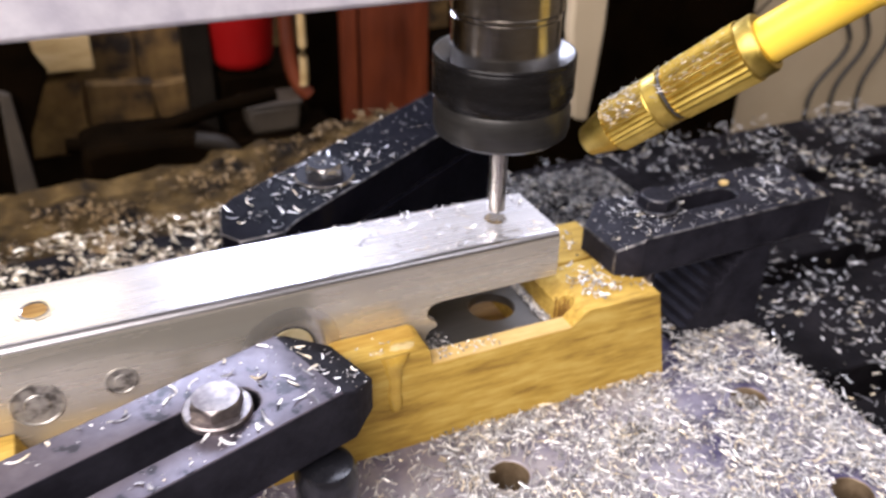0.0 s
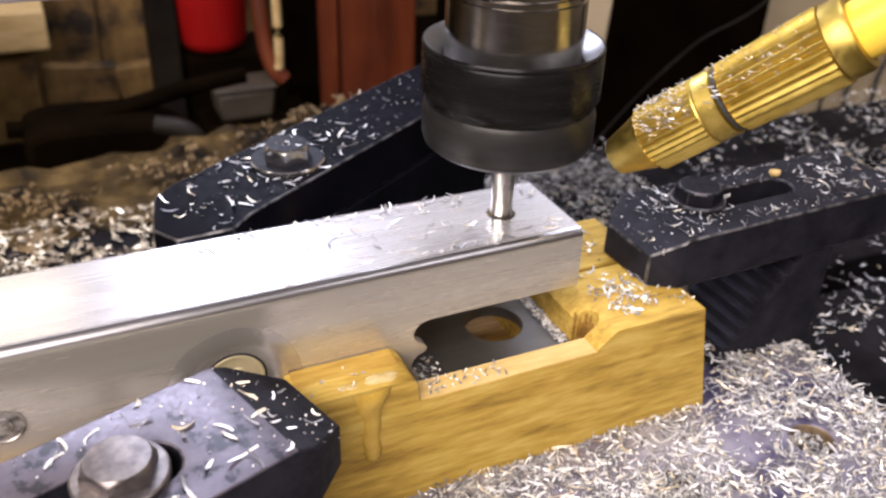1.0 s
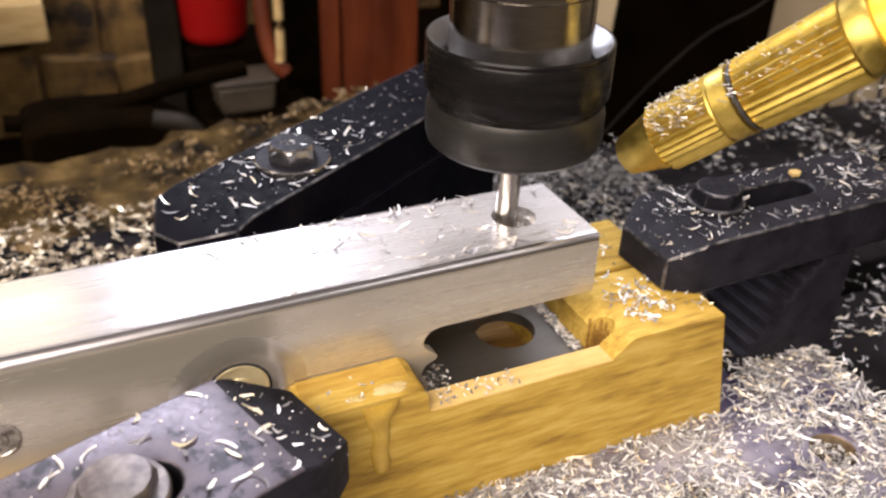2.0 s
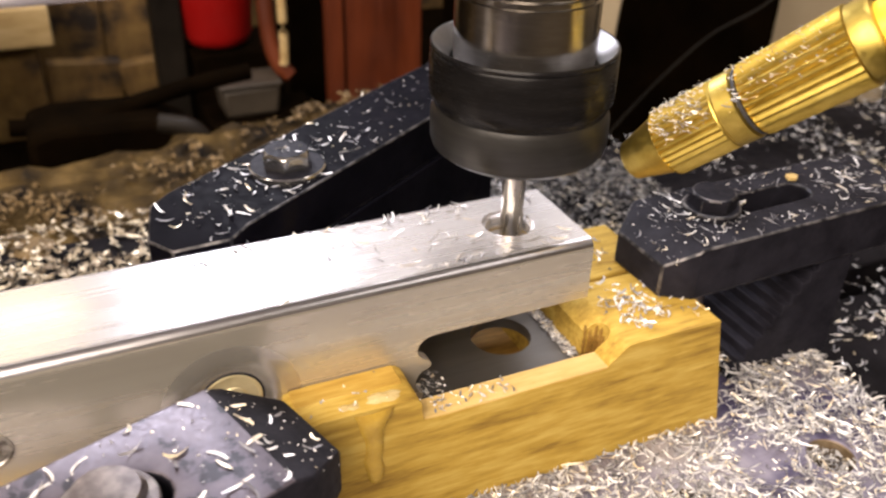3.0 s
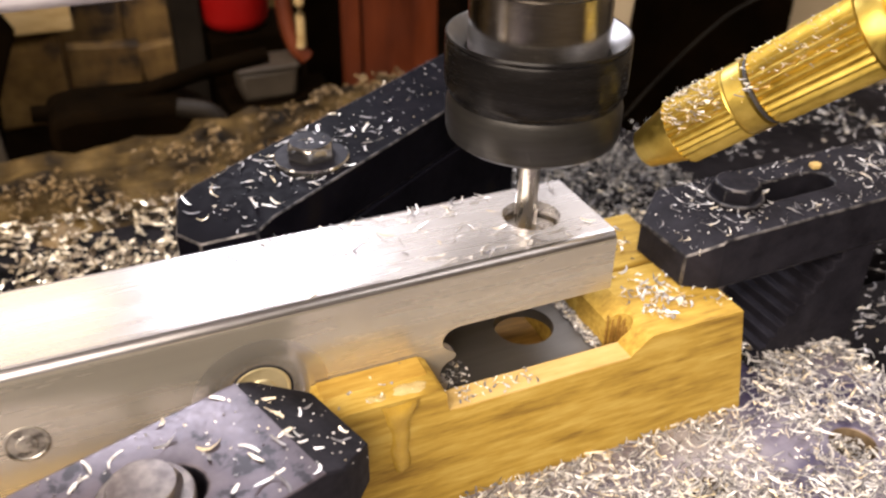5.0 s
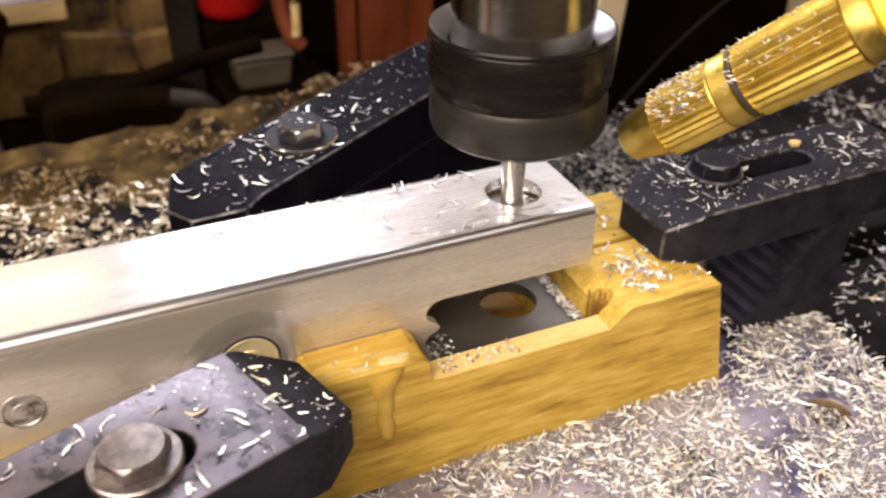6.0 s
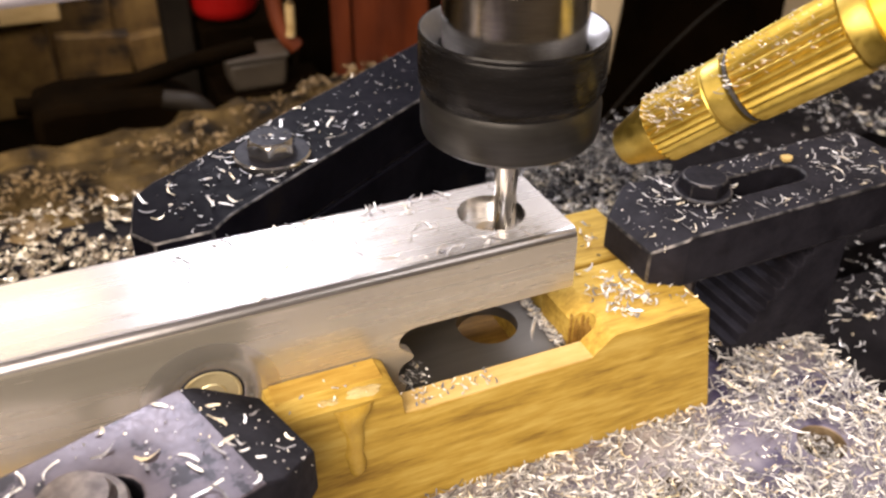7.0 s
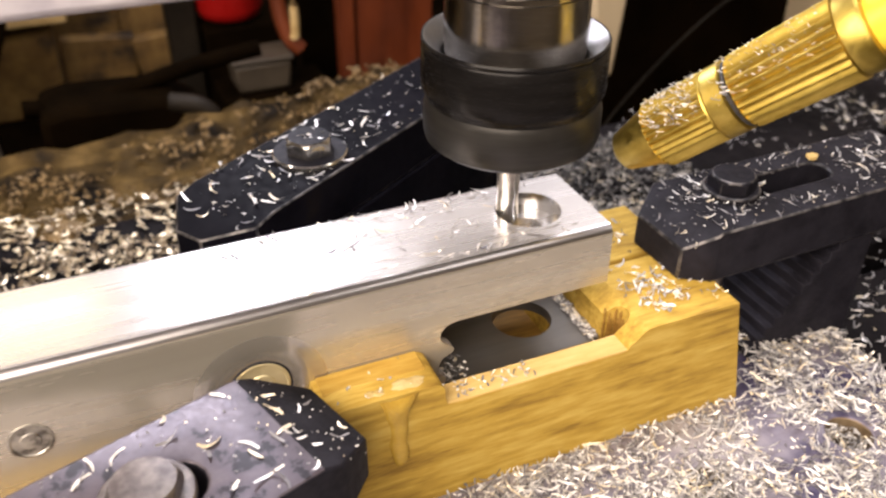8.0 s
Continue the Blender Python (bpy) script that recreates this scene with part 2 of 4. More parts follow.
# near black for dark gaps and dim background things; shade is in the colour
M_DARK = varied("near_black", [(0.3, (0.0016, 0.0009, 0.0003)), (0.7, (0.0055, 0.003, 0.001))], 40, (0.75, 0.95), 0.0)
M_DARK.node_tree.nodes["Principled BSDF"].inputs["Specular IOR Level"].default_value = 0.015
M_RED = varied("red_plastic", [(0.3, (0.26, 0.003, 0.002)), (0.7, (0.34, 0.006, 0.004))], 12, (0.35, 0.5), 0.0)
M_TUB = varied("cloudy_plastic", [(0.3, (0.03, 0.023, 0.016)), (0.7, (0.065, 0.05, 0.033))], 30, (0.5, 0.7), 0.0)
M_GREY = varied("grey_paint", [(0.3, (0.007, 0.0055, 0.004)), (0.7, (0.018, 0.014, 0.010))], 30, (0.4, 0.6), 0.0)
M_GREY.node_tree.nodes["Principled BSDF"].inputs["Specular IOR Level"].default_value = 0.12
M_CREAM = varied("cream_paint", [(0.3, (0.50, 0.40, 0.26)), (0.7, (0.60, 0.50, 0.34))], 12, (0.4, 0.6), 0.0)
M_WHITE = varied("white_wall_paint", [(0.3, (0.62, 0.62, 0.62)), (0.7, (0.72, 0.72, 0.72))], 6, (0.5, 0.7), 0.0)
M_HEAD = varied("grey_cast_head", [(0.3, (0.36, 0.34, 0.40)), (0.7, (0.56, 0.54, 0.58))], 130, (0.4, 0.6), 0.1, (1, 1, 1), 0.3, 0.1)

# ---- helpers for building ----
BASES = {}
ON_TABLE, ON_HEAD = [], []


def thing(name, base, label, category, group="", kind="", ride=None):
    ob = new(name)
    ob.empty_display_size = 0.01
    BASES[ob] = Vector(base)
    ob.location = Vector(base) * MM
    tagged(ob, label, category, group, kind)
    if ride is not None:
        ride.append(ob)
    return ob


def to_mesh(name, bm, base, material, smooth=35):
    bmesh.ops.translate(bm, verts=bm.verts, vec=-Vector(base))
    bmesh.ops.scale(bm, verts=bm.verts, vec=(MM, MM, MM))
    me = bpy.data.meshes.new(name)
    bmesh.ops.recalc_face_normals(bm, faces=bm.faces)
    bm.to_mesh(me)
    bm.free()
    me.materials.append(material)
    if smooth:
        me.set_sharp_from_angle(angle=radians(smooth))
        for p in me.polygons:
            p.use_smooth = True
    return me


def part(name, bm, material, parent, label="", bevel=0.0, smooth=35):
    """Links a bmesh, in millimetres of the place, as one mesh under a thing."""
    top = parent
    while top.parent:
        top = top.parent
    ob = new(name, to_mesh(name, bm, BASES[top], material, smooth))
    ob.parent = parent
    if label:
        ob["label"] = label
    if bevel:
        rounded(ob, bevel)
    return ob


def single(name, bm, material, base, label, category, group="", kind="", ride=None, bevel=0.0, smooth=35):
    """A thing that is one mesh."""
    ob = new(name, to_mesh(name, bm, base, material, smooth))
    BASES[ob] = Vector(base)
    ob.location = Vector(base) * MM
    tagged(ob, label, category, group, kind)
    if ride is not None:
        ride.append(ob)
    if bevel:
        rounded(ob, bevel)
    return ob


def rounded(ob, mm, segments=2):
    mod = ob.modifiers.new("edges", "BEVEL")
    mod.width, mod.segments, mod.limit_method, mod.angle_limit = mm * MM, segments, "ANGLE", radians(38)


def box(bm, x0, x1, y0, y1, z0, z1):
    v = [bm.verts.new((x, y, z)) for x in (x0, x1) for y in (y0, y1) for z in (z0, z1)]
    for f in ((0, 1, 3, 2), (4, 6, 7, 5), (0, 4, 5, 1), (2, 3, 7, 6), (0, 2, 6, 4), (1, 5, 7, 3)):
        bm.faces.new([v[i] for i in f])
    return v


def prism(bm, outline, axis, a, b, shift=(0, 0)):
    """An outline of (u, v) drawn out from a to b along an axis; the far end may be shifted."""
    def at(u, v, w):
        return {"x": (w, u, v), "y": (u, w, v), "z": (u, v, w)}[axis]
    lo = [bm.verts.new(at(u, v, a)) for u, v in outline]
    hi = [bm.verts.new(at(u + shift[0], v + shift[1], b)) for u, v in outline]
    n = len(lo)
    bm.faces.new(lo)
    bm.faces.new(hi)
    for i in range(n):
        bm.faces.new((lo[i], lo[(i + 1) % n], hi[(i + 1) % n], hi[i]))


def lathe(bm, profile, segments=64, m=Matrix.Identity(4), ridge=None):
    """Turns (radius, height) rows about z, then moves them by m. ridge(height, k) changes the radius round the turn."""
    rings = []
    for r, h in profile:
        if r <= 1e-6:
            rings.append([bm.verts.new(m @ Vector((0, 0, h)))])
            continue
        row = []
        for k in range(segments):
            a = 2 * math.pi * k / segments
            rr = r + (ridge(h, k) if ridge else 0)
            row.append(bm.verts.new(m @ Vector((rr * math.cos(a), rr * math.sin(a), h))))
        rings.append(row)
    for p, q in zip(rings, rings[1:]):
        for k in range(segments):
            j = (k + 1) % segments
            face = [p[k % len(p)], p[j % len(p)], q[j % len(q)], q[k % len(q)]]
            face = list(dict.fromkeys(face))
            if len(face) > 2:
                bm.faces.new(face)


def along(start, end):
    """The matrix that takes +z at the origin to the way from start to end."""
    s, e = Vector(start), Vector(end)
    return Matrix.Translation(s) @ (e - s).to_track_quat("Z", "Y").to_matrix().to_4x4()


def tube_path(bm, pts, radius, segments=12, steps=8):
    """A round cable along a smooth line through the points."""
    pts = [Vector(p) for p in pts]
    line = []
    ext = [2 * pts[0] - pts[1], *pts, 2 * pts[-1] - pts[-2]]
    for i in range(1, len(ext) - 2):
        a, b, c, d = ext[i - 1:i + 3]
        for k in range(steps):
            t = k / steps
            line.append(0.5 * (2 * b + (c - a) * t + (2 * a - 5 * b + 4 * c - d) * t * t + (3 * b - a - 3 * c + d) * t ** 3))
    line.append(pts[-1])
    rows = []
    for i, p in enumerate(line):
        way = (line[min(i + 1, len(line) - 1)] - line[max(i - 1, 0)]).normalized()
        q = way.to_track_quat("Z", "Y")
        rows.append([bm.verts.new(p + q @ Vector((radius * math.cos(2 * math.pi * k / segments), radius * math.sin(2 * math.pi * k / segments), 0))) for k in range(segments)])
    for p, q in zip(rows, rows[1:]):
        for k in range(segments):
            j = (k + 1) % segments
            bm.faces.new((p[k], p[j], q[j], q[k]))
    bm.faces.new(rows[0])
    bm.faces.new(rows[-1])


def drilled_slab(bm, x0, x1, y0, y1, z0, z1, holes, segments=24):
    """A slab with round holes (x, y, radius) through it; each hole sits in its own cell of a grid along x and y."""
    xs = sorted({x0, x1, *[h[0] - 12 for h in holes], *[h[0] + 12 for h in holes]})
    ys = sorted({y0, y1, *[h[1] - 12 for h in holes], *[h[1] + 12 for h in holes]})
    for z in (z0, z1):
        for a, b in zip(xs, xs[1:]):
            for c, d in zip(ys, ys[1:]):
                inside = [h for h in holes if a < h[0] < b and c < h[1] < d]
                if inside:
                    holed_face(bm, a, b, c, d, z, inside[0], segments)
                else:
                    bm.faces.new([bm.verts.new(p) for p in ((a, c, z), (b, c, z), (b, d, z), (a, d, z))])
    for a, b in (((x0, y0), (x1, y0)), ((x1, y0), (x1, y1)), ((x1, y1), (x0, y1)), ((x0, y1), (x0, y0))):
        bm.faces.new([bm.verts.new(p) for p in ((*a, z0), (*b, z0), (*b, z1), (*a, z1))])
    for hx, hy, r in holes:
        bore(bm, hx, hy, r, z0, z1, segments)
    bmesh.ops.remove_doubles(bm, verts=bm.verts, dist=0.01)


def bore(bm, hx, hy, r, z0, z1, segments):
    lo, hi = ([bm.verts.new((hx + r * math.cos(2 * math.pi * k / segments), hy + r * math.sin(2 * math.pi * k / segments), z)) for k in range(segments)] for z in (z0, z1))
    for k in range(segments):
        j = (k + 1) % segments
        bm.faces.new((lo[k], lo[j], hi[j], hi[k]))


def holed_face(bm, a, b, c, d, z, hole, segments):
    """A flat cell with a round hole: the circle is joined to the cell's rim, ray by ray."""
    hx, hy, r = hole
    inner, outer, angles = [], [], []
    for k in range(segments):
        angles.append(2 * math.pi * k / segments)
    for t in angles:
        ux, uy = math.cos(t), math.sin(t)
        s = min([(b - hx) / ux if ux > 1e-9 else 1e9, (a - hx) / ux if ux < -1e-9 else 1e9, (d - hy) / uy if uy > 1e-9 else 1e9, (c - hy) / uy if uy < -1e-9 else 1e9])
        inner.append(bm.verts.new((hx + r * ux, hy + r * uy, z)))
        outer.append(bm.verts.new((hx + s * ux, hy + s * uy, z)))
    corners = [(a, c), (b, c), (b, d), (a, d)]
    for k in range(segments):
        j = (k + 1) % segments
        face = [inner[k], outer[k]]
        t0, t1 = angles[k], angles[k] + 2 * math.pi / segments
        for cx, cy in corners:
            t = math.atan2(cy - hy, cx - hx) % (2 * math.pi)
            if t0 + 1e-6 < t < t1 - 1e-6:
                face.append(bm.verts.new((cx, cy, z)))
        face += [outer[j], inner[j]]
        bm.faces.new(face)


def chip_field(name, spots, label, ride, size=(1.6, 4.2), lift=0.5, material=None, wide=(0.24, 0.55)):
    """Loose curled chips, one object: each is a thin bent ribbon lying where spots() puts it: (x, y, z)."""
    rng = random.Random(name + label)
    verts, faces = [], []
    for x, y, z in spots:
        ln, w = rng.uniform(*size) * rng.choice((0.6, 1, 1, 1.25)), rng.uniform(*wide)
        bend = rng.uniform(0.2, 1.9) * rng.choice((-1, 1))
        spin, tip, rock = rng.uniform(0, 6.283), rng.gauss(0, 0.30), rng.gauss(0, 0.5)
        rot = Euler((rock, tip, spin)).to_matrix()
        first = len(verts)
        rad = ln / abs(bend)
        up = rng.random() < 0.25
        for k in range(5):
            a = bend * (k / 4 - 0.5)
            u, v = rad * math.sin(abs(a)) * (1 if a * bend > 0 else -1), rad * (1 - math.cos(a)) * (1 if bend > 0 else -1)
            taper = w * (0.35 + 0.65 * math.sin(math.pi * (0.15 + 0.7 * k / 4)))
            for s in (-0.5, 0.5):
                p = Vector((u, s * taper, abs(v) * 0.8 + 0.05)) if up else Vector((u, v + s * taper, 0.18 * abs(s - 0.5) + 0.05))
                q = rot @ p
                verts.append((x + q.x, y + q.y, z + abs(q.z) * 0.8 + rng.uniform(0, lift)))
        for k in range(4):
            i = first + 2 * k
            faces.append((i, i + 1, i + 3, i + 2))
    me = bpy.data.meshes.new(name)
    me.from_pydata([(a * MM, b * MM, c * MM) for a, b, c in verts], [], faces)
    me.materials.append(material or M_CHIP)
    ob = new(name, me)
    BASES[ob] = Vector((0, 0, 0))
    tagged(ob, label, "metal chips", "", "stuff")
    if ride is not None:
        ride.append(ob)
    return ob


# ---- the machine's table and the tooling plate ----
def build_table():
    t = thing("milling_table", (0, 0, -40), "dark oily iron milling table strewn with chips", "machine table", kind="structure", ride=ON_TABLE)
    for k in range(6):
        bm = bmesh.new()
        box(bm, -420, 330, -188 + 60 * k, -140 + 60 * k, -34, -12)
        part("table_land", bm, M_TABLE, t, bevel=0.8)
    bm = bmesh.new()
    box(bm, -420, 330, -190, 172, -60, -34)
    part("table_body", bm, M_TABLE, t, bevel=0.8)


def build_plate():
    holes = [(20.4 - 38.1 * i, -17.5 - 38.1 * j, 5.0) for i in range(6) for j in range(3)]
    bm = bmesh.new()
    drilled_slab(bm, -250, 43.8, -118, 49, -12, 0, holes)
    plate = single("tooling_plate", bm, M_PLATE, (-100, 0, -12), "scratched aluminium tooling plate with a grid of holes, strewn with chips", "tooling plate", ride=ON_TABLE, bevel=0.5)
    plate.data.materials.append(M_BORE)
    for p in plate.data.polygons:
        spot = p.center / MM + BASES[plate]
        if abs(p.normal.z) < 0.5 and any(math.hypot(spot.x - h[0], spot.y - h[1]) < h[2] + 0.3 for h in holes):
            p.material_index = 1


build_table()
build_plate()


# ---- the oak fixture ----
def build_fixture():
    t = thing("wood_fixture", (-60, 20, 0), "yellow oak fixture block with a routed channel on the plate", "wooden block", ride=ON_TABLE)
    rng = random.Random(4)
    # front cheek: its top edge drops along the routed ledge and rises, splintered, to the end block
    top = [(-69.4, 27.6), (-69.0, 25.2)]
    top += [(x, 25.0 + rng.uniform(-0.16, 0.16)) for x in range(-66, -29, 3)]
    top += [(-28.7, 25.1), (-28.4, 25.8), (-27.6, 26.5), (-26.4, 27.4), (-25.2, 28.6), (-23.8, 29.4), (-22.0, 29.5), (-1.2, 29.3)]
    bm = bmesh.new()
    prism(bm, [(-69.4, 0.0), (4.6, 0.0), *reversed(top)], "y", 1.8, 7.0)
    part("front_cheek", bm, M_WOOD, t, "sawn oak face with a splintered ledge")
    # left cheek: cut down behind the clamp, full height again beside the window
    top = [(-250.0, 27.0), (-164.0, 27.0), (-161.0, 19.0), (-95.0, 19.0), (-92.5, 30.6), (-88.0, 31.2), (-80.0, 31.0), (-74.5, 31.0), (-70.8, 30.7), (-69.7, 29.8), (-69.4, 28.6)]
    bm = bmesh.new()
    prism(bm, [(-250.0, 0.0), (-69.4, 0.0), *reversed(top)], "y", 1.8, 12.3)
    part("left_cheek", bm, M_WOOD, t, "sawn oak face")
    # end block: a torn slope with half a bore in it, then the flat top
    bm = bmesh.new()
    plan = [(-23.6, 7.0), (-23.6, 24.4), (-27.6, 24.4), (-27.6, 13.2)]
    plan += [(-28.0 + 3.8 * math.cos(radians(a)), 9.6 + 3.8 * math.sin(radians(a)) + 0.25 * rng.uniform(-1, 1)) for a in range(70, -31, -12)]
    plan += [(-25.9, 7.0)]
    low = [bm.verts.new((x, y, 0.0)) for x, y in plan]
    high = [bm.verts.new((x, y, 29.4 + 0.8 * (x + 23.6))) for x, y in plan]
    bm.faces.new(low)
    bm.faces.new(high)
    for i in range(len(plan)):
        j = (i + 1) % len(plan)
        bm.faces.new((low[i], low[j], high[j], high[i]))
    part("torn_end", bm, M_WOOD, t, "oak end grain with a torn round bore")
    bm = bmesh.new()
    prism(bm, [(-23.6, 0.0), (4.6, 0.0), (-1.2, 29.4), (-23.6, 29.4)], "y", 7.0, 24.4)
    part("end_block", bm, M_WOOD, t, "flat-topped oak end block")
    bm = bmesh.new()
    prism(bm, [(1.9, 24.6), (7.1, 24.6), (7.1, 25.35), (1.9, 25.3)], "x", -68.8, -28.6)
    part("ledge_face", bm, M_PALEWOOD, t, "pale freshly cut ledge")
    bm = bmesh.new()
    prism(bm, [(-26.5, 0.0), (4.6, 0.0), (-0.8, 26.6), (-26.5, 26.6)], "y", 24.4, 26.0)
    part("saw_kerf", bm, M_WOOD, t)
    bm = bmesh.new()
    prism(bm, [(-26.5, 0.0), (4.6, 0.0), (-1.2, 29.3), (-26.5, 29.3)], "y", 26.0, 46.0)
    part("rear_block", bm, M_WOOD, t, bevel=0.4)
    bm = bmesh.new()
    for x0, x1 in ((-69.4, -52.0), (-31.5, -27.7)):
        prism(bm, [(7.0, 0), (46, 0), (46, 17.0), (7.0, 17.0)], "x", x0, x1)
    prism(bm, [(12.3, 0), (46, 0), (46, 17.0), (12.3, 17.0)], "x", -250.0, -69.4)
    part("channel_floor", bm, M_WOOD, t)
    # plain oak below the hole; the browner wood stands in for its shade
    bm = bmesh.new()
    prism(bm, [(7.0, 0), (46, 0), (46, 9.0), (7.0, 9.0)], "x", -52.0, -31.5)
    part("drilled_floor", bm, M_BROWNOAK, t, "oak recess under the hole, browned for the shade in it")
    bm = bmesh.new()
    prism(bm, [(38.3, 17.0), (46, 17.0), (46, 27.0), (38.3, 27.0)], "x", -250.0, -27.7)
    part("back_rail", bm, M_WOOD, t, bevel=0.3)
    # torn fibres round the bore
    for i in range(11):
        a = radians(78 - 11 * i + rng.uniform(-4, 4))
        bm = bmesh.new()
        x, y, h = -28.0 + 3.6 * math.cos(a), 9.6 + 3.6 * math.sin(a), rng.uniform(24.5, 28.0)
        prism(bm, [(x - 0.35, 17.0), (x + 0.35, 17.0), (x + 0.2, h), (x - 0.1, h - rng.uniform(0.2, 1.4))], "y", y - 0.45, y + 0.45, (0.1, 0))
        part("splinter", bm, M_BROWNOAK, t)
    # a dried run of glue down the face
    bm = bmesh.new()
    rows = [(30.6, 3.9, 0.5), (29.4, 3.4, 1.1), (28.0, 2.8, 1.3), (26.2, 2.2, 1.0), (24.0, 1.8, 0.8), (21.6, 1.7, 0.9), (19.2, 1.75, 1.1), (16.8, 1.8, 1.4), (15.0, 1.6, 1.5), (13.9, 1.1, 1.1), (13.3, 0.5, 0.5)]
    last = None
    for z, w, d in rows:
        arc = [bm.verts.new((-78.9 + w * math.cos(a) + 0.3 * math.sin(z * 0.9), 1.82 - d * math.sin(a), z)) for a in [math.pi * k / 8 for k in range(9)]]
        if last:
            for k in range(8):
                bm.faces.new((last[k], last[k + 1], arc[k + 1], arc[k]))
        last = arc
    bm.faces.new(last)
    part("glue_run", bm, M_GLUE, t, "amber dried glue run", smooth=60)
    bm = bmesh.new()
    prism(bm, [(6.8, 30.6), (12.25, 30.6), (12.25, 31.22), (7.2, 31.2)], "x", -91.5, -71.4)
    part("stained_strip", bm, M_STRIPOAK, t, "darker brown strip along the back of the ledge", bevel=0.15)
    for gx, gy, gr in ((-76.0, 4.4, 2.0), (-82.8, 4.0, 1.3)):
        bm = bmesh.new()
        lathe(bm, [(0, 0.42), (gr * 0.35, 0.38), (gr * 0.7, 0.24), (gr * 0.9, 0.1), (gr, 0.0)], 26, Matrix.Translation((gx, gy, 30.98)) @ Matrix.Diagonal((1.7, 0.8, 1, 1)), lambda h, k: 0.22 * math.sin(k * 0.97 + gx) + 0.15 * math.sin(k * 1.9))
        part("glue_smear", bm, M_CLEARGLUE, t, "milky smear of dried glue", smooth=60)


build_fixture()


# ---- the aluminium tube ----
TX0, TX1, TY0, TY1, TZ0, TZ1 = -250.0, -28.2, 12.5, 37.9, 17.2, 49.0
POCKET = (-41.0, 25.0, 6.85)
CUT_TIMES = [(3.5, 1.35), (4.25, 2.0), (4.95, 3.1), (5.65, 4.6), (6.4, 6.4)]


def corner(cy, cz, r, a0, a1, n=5):
    return [(cy + r * math.cos(radians(a0 + (a1 - a0) * k / n)), cz + r * math.sin(radians(a0 + (a1 - a0) * k / n))) for k in range(n + 1)]


def build_tube():
    t = thing("aluminium_tube", (-120, 25.2, 17.2), "bright drawn aluminium rectangular tube being milled near its end", "metal tube", ride=ON_TABLE)
    r, wall, roof = 2.2, 2.6, 5.0
    ring_out = corner(TY0 + r, TZ0 + r, r, 270, 180) + corner(TY0 + r, TZ1 - r, r, 180, 90) + corner(TY1 - r, TZ1 - r, r, 90, 0) + corner(TY1 - r, TZ0 + r, r, 0, -90)
    bm = bmesh.new()
    # the closed length
    prism(bm, ring_out, "x", TX0, -72.0)
    # past the window the front wall stops at half height: roof with its lip, back wall, floor
    px, py, pr = POCKET
    lip = [(TY0, 35.5), *corner(TY0 + r, TZ1 - r, r, 180, 90), (TY0 + r + 0.3, TZ1), (TY0 + r + 0.3, TZ1 - roof), (TY0 + wall, TZ1 - roof), (TY0 + wall, 35.5)]
    back = [(TY1 - r - 0.3, TZ1), *corner(TY1 - r, TZ1 - r, r, 90, 0), *corner(TY1 - r, TZ0 + r, r, 0, -90), (TY0 + 0.4, TZ0), (TY0 + 0.4, TZ0 + wall), (TY1 - wall, TZ0 + wall), (TY1 - wall, TZ1 - roof), (TY1 - r - 0.3, TZ1 - roof)]
    prism(bm, lip, "x", -72.0, TX1)
    prism(bm, [p for p in back if p[1] > TZ0 + wall + 0.01 or p[0] > TY1 - wall - 0.01], "x", -72.0, TX1)
    y0, y1 = TY0 + r + 0.3, TY1 - r - 0.3
    for z in (TZ1, TZ1 - roof):
        holed_face(bm, -72.0, TX1, y0, y1, z, POCKET, 72)
    bore(bm, *POCKET, TZ1 - roof, TZ1, 72)
    bm.faces.new([bm.verts.new(p) for p in ((TX1, y0, TZ1), (TX1, y1, TZ1), (TX1, y1, TZ1 - roof), (TX1, y0, TZ1 - roof))])
    # the front wall's end at the window, with its drilled lobes
    edge = [(-72.0, TZ0), (-66.0, TZ0)]
    edge += [(-63.6 + 2.6 * math.cos(radians(a)), 24.6 + 3.0 * math.sin(radians(a))) for a in range(250, 99, -15)]
    edge += [(-63.2, 28.0), (-62.9, 28.7), (-63.3, 29.4)]
    edge += [(-62.2 + 3.7 * math.cos(radians(a)), 32.5 + 3.0 * math.sin(radians(a))) for a in range(245, 99, -15)]
    edge += [(-62.0, 35.5), (-72.0, 35.5)]
    prism(bm, edge, "y", TY0, TY0 + wall)
    bmesh.ops.remove_doubles(bm, verts=bm.verts, dist=0.005)
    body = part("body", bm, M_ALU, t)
    # front face and its corner take tones darkened for how light falls there
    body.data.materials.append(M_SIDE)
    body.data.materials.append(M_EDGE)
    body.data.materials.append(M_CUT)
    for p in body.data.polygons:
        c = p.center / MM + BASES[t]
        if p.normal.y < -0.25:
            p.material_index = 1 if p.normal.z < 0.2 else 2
        # pocket wall: a darker metal stands in for the dark it reflects
        if abs(p.normal.z) < 0.1 and c.z > TZ1 - roof and math.hypot(c.x - px, c.y - py) < pr + 0.2:
            p.material_index = 3
    m = Matrix.Translation((-155.0, 25.3, TZ1))
    bm = bmesh.new()
    lathe(bm, [(4.5, 0.0), (4.4, 0.16), (3.2, 0.18), (2.9, 0.03)], 40, m)
    part("top_bushing", bm, M_CUT, t, "bright countersunk rim of a drilled hole")
    # disc on the closed top in place of wood seen through a hole
    bm = bmesh.new()
    lathe(bm, [(2.9, 0.02), (2.0, 0.05), (0, 0.06)], 32, m)
    part("hole_plug", bm, M_BROWNOAK, t, "brown disc standing in for wood seen down the drilled hole")
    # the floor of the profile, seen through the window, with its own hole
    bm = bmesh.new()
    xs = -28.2
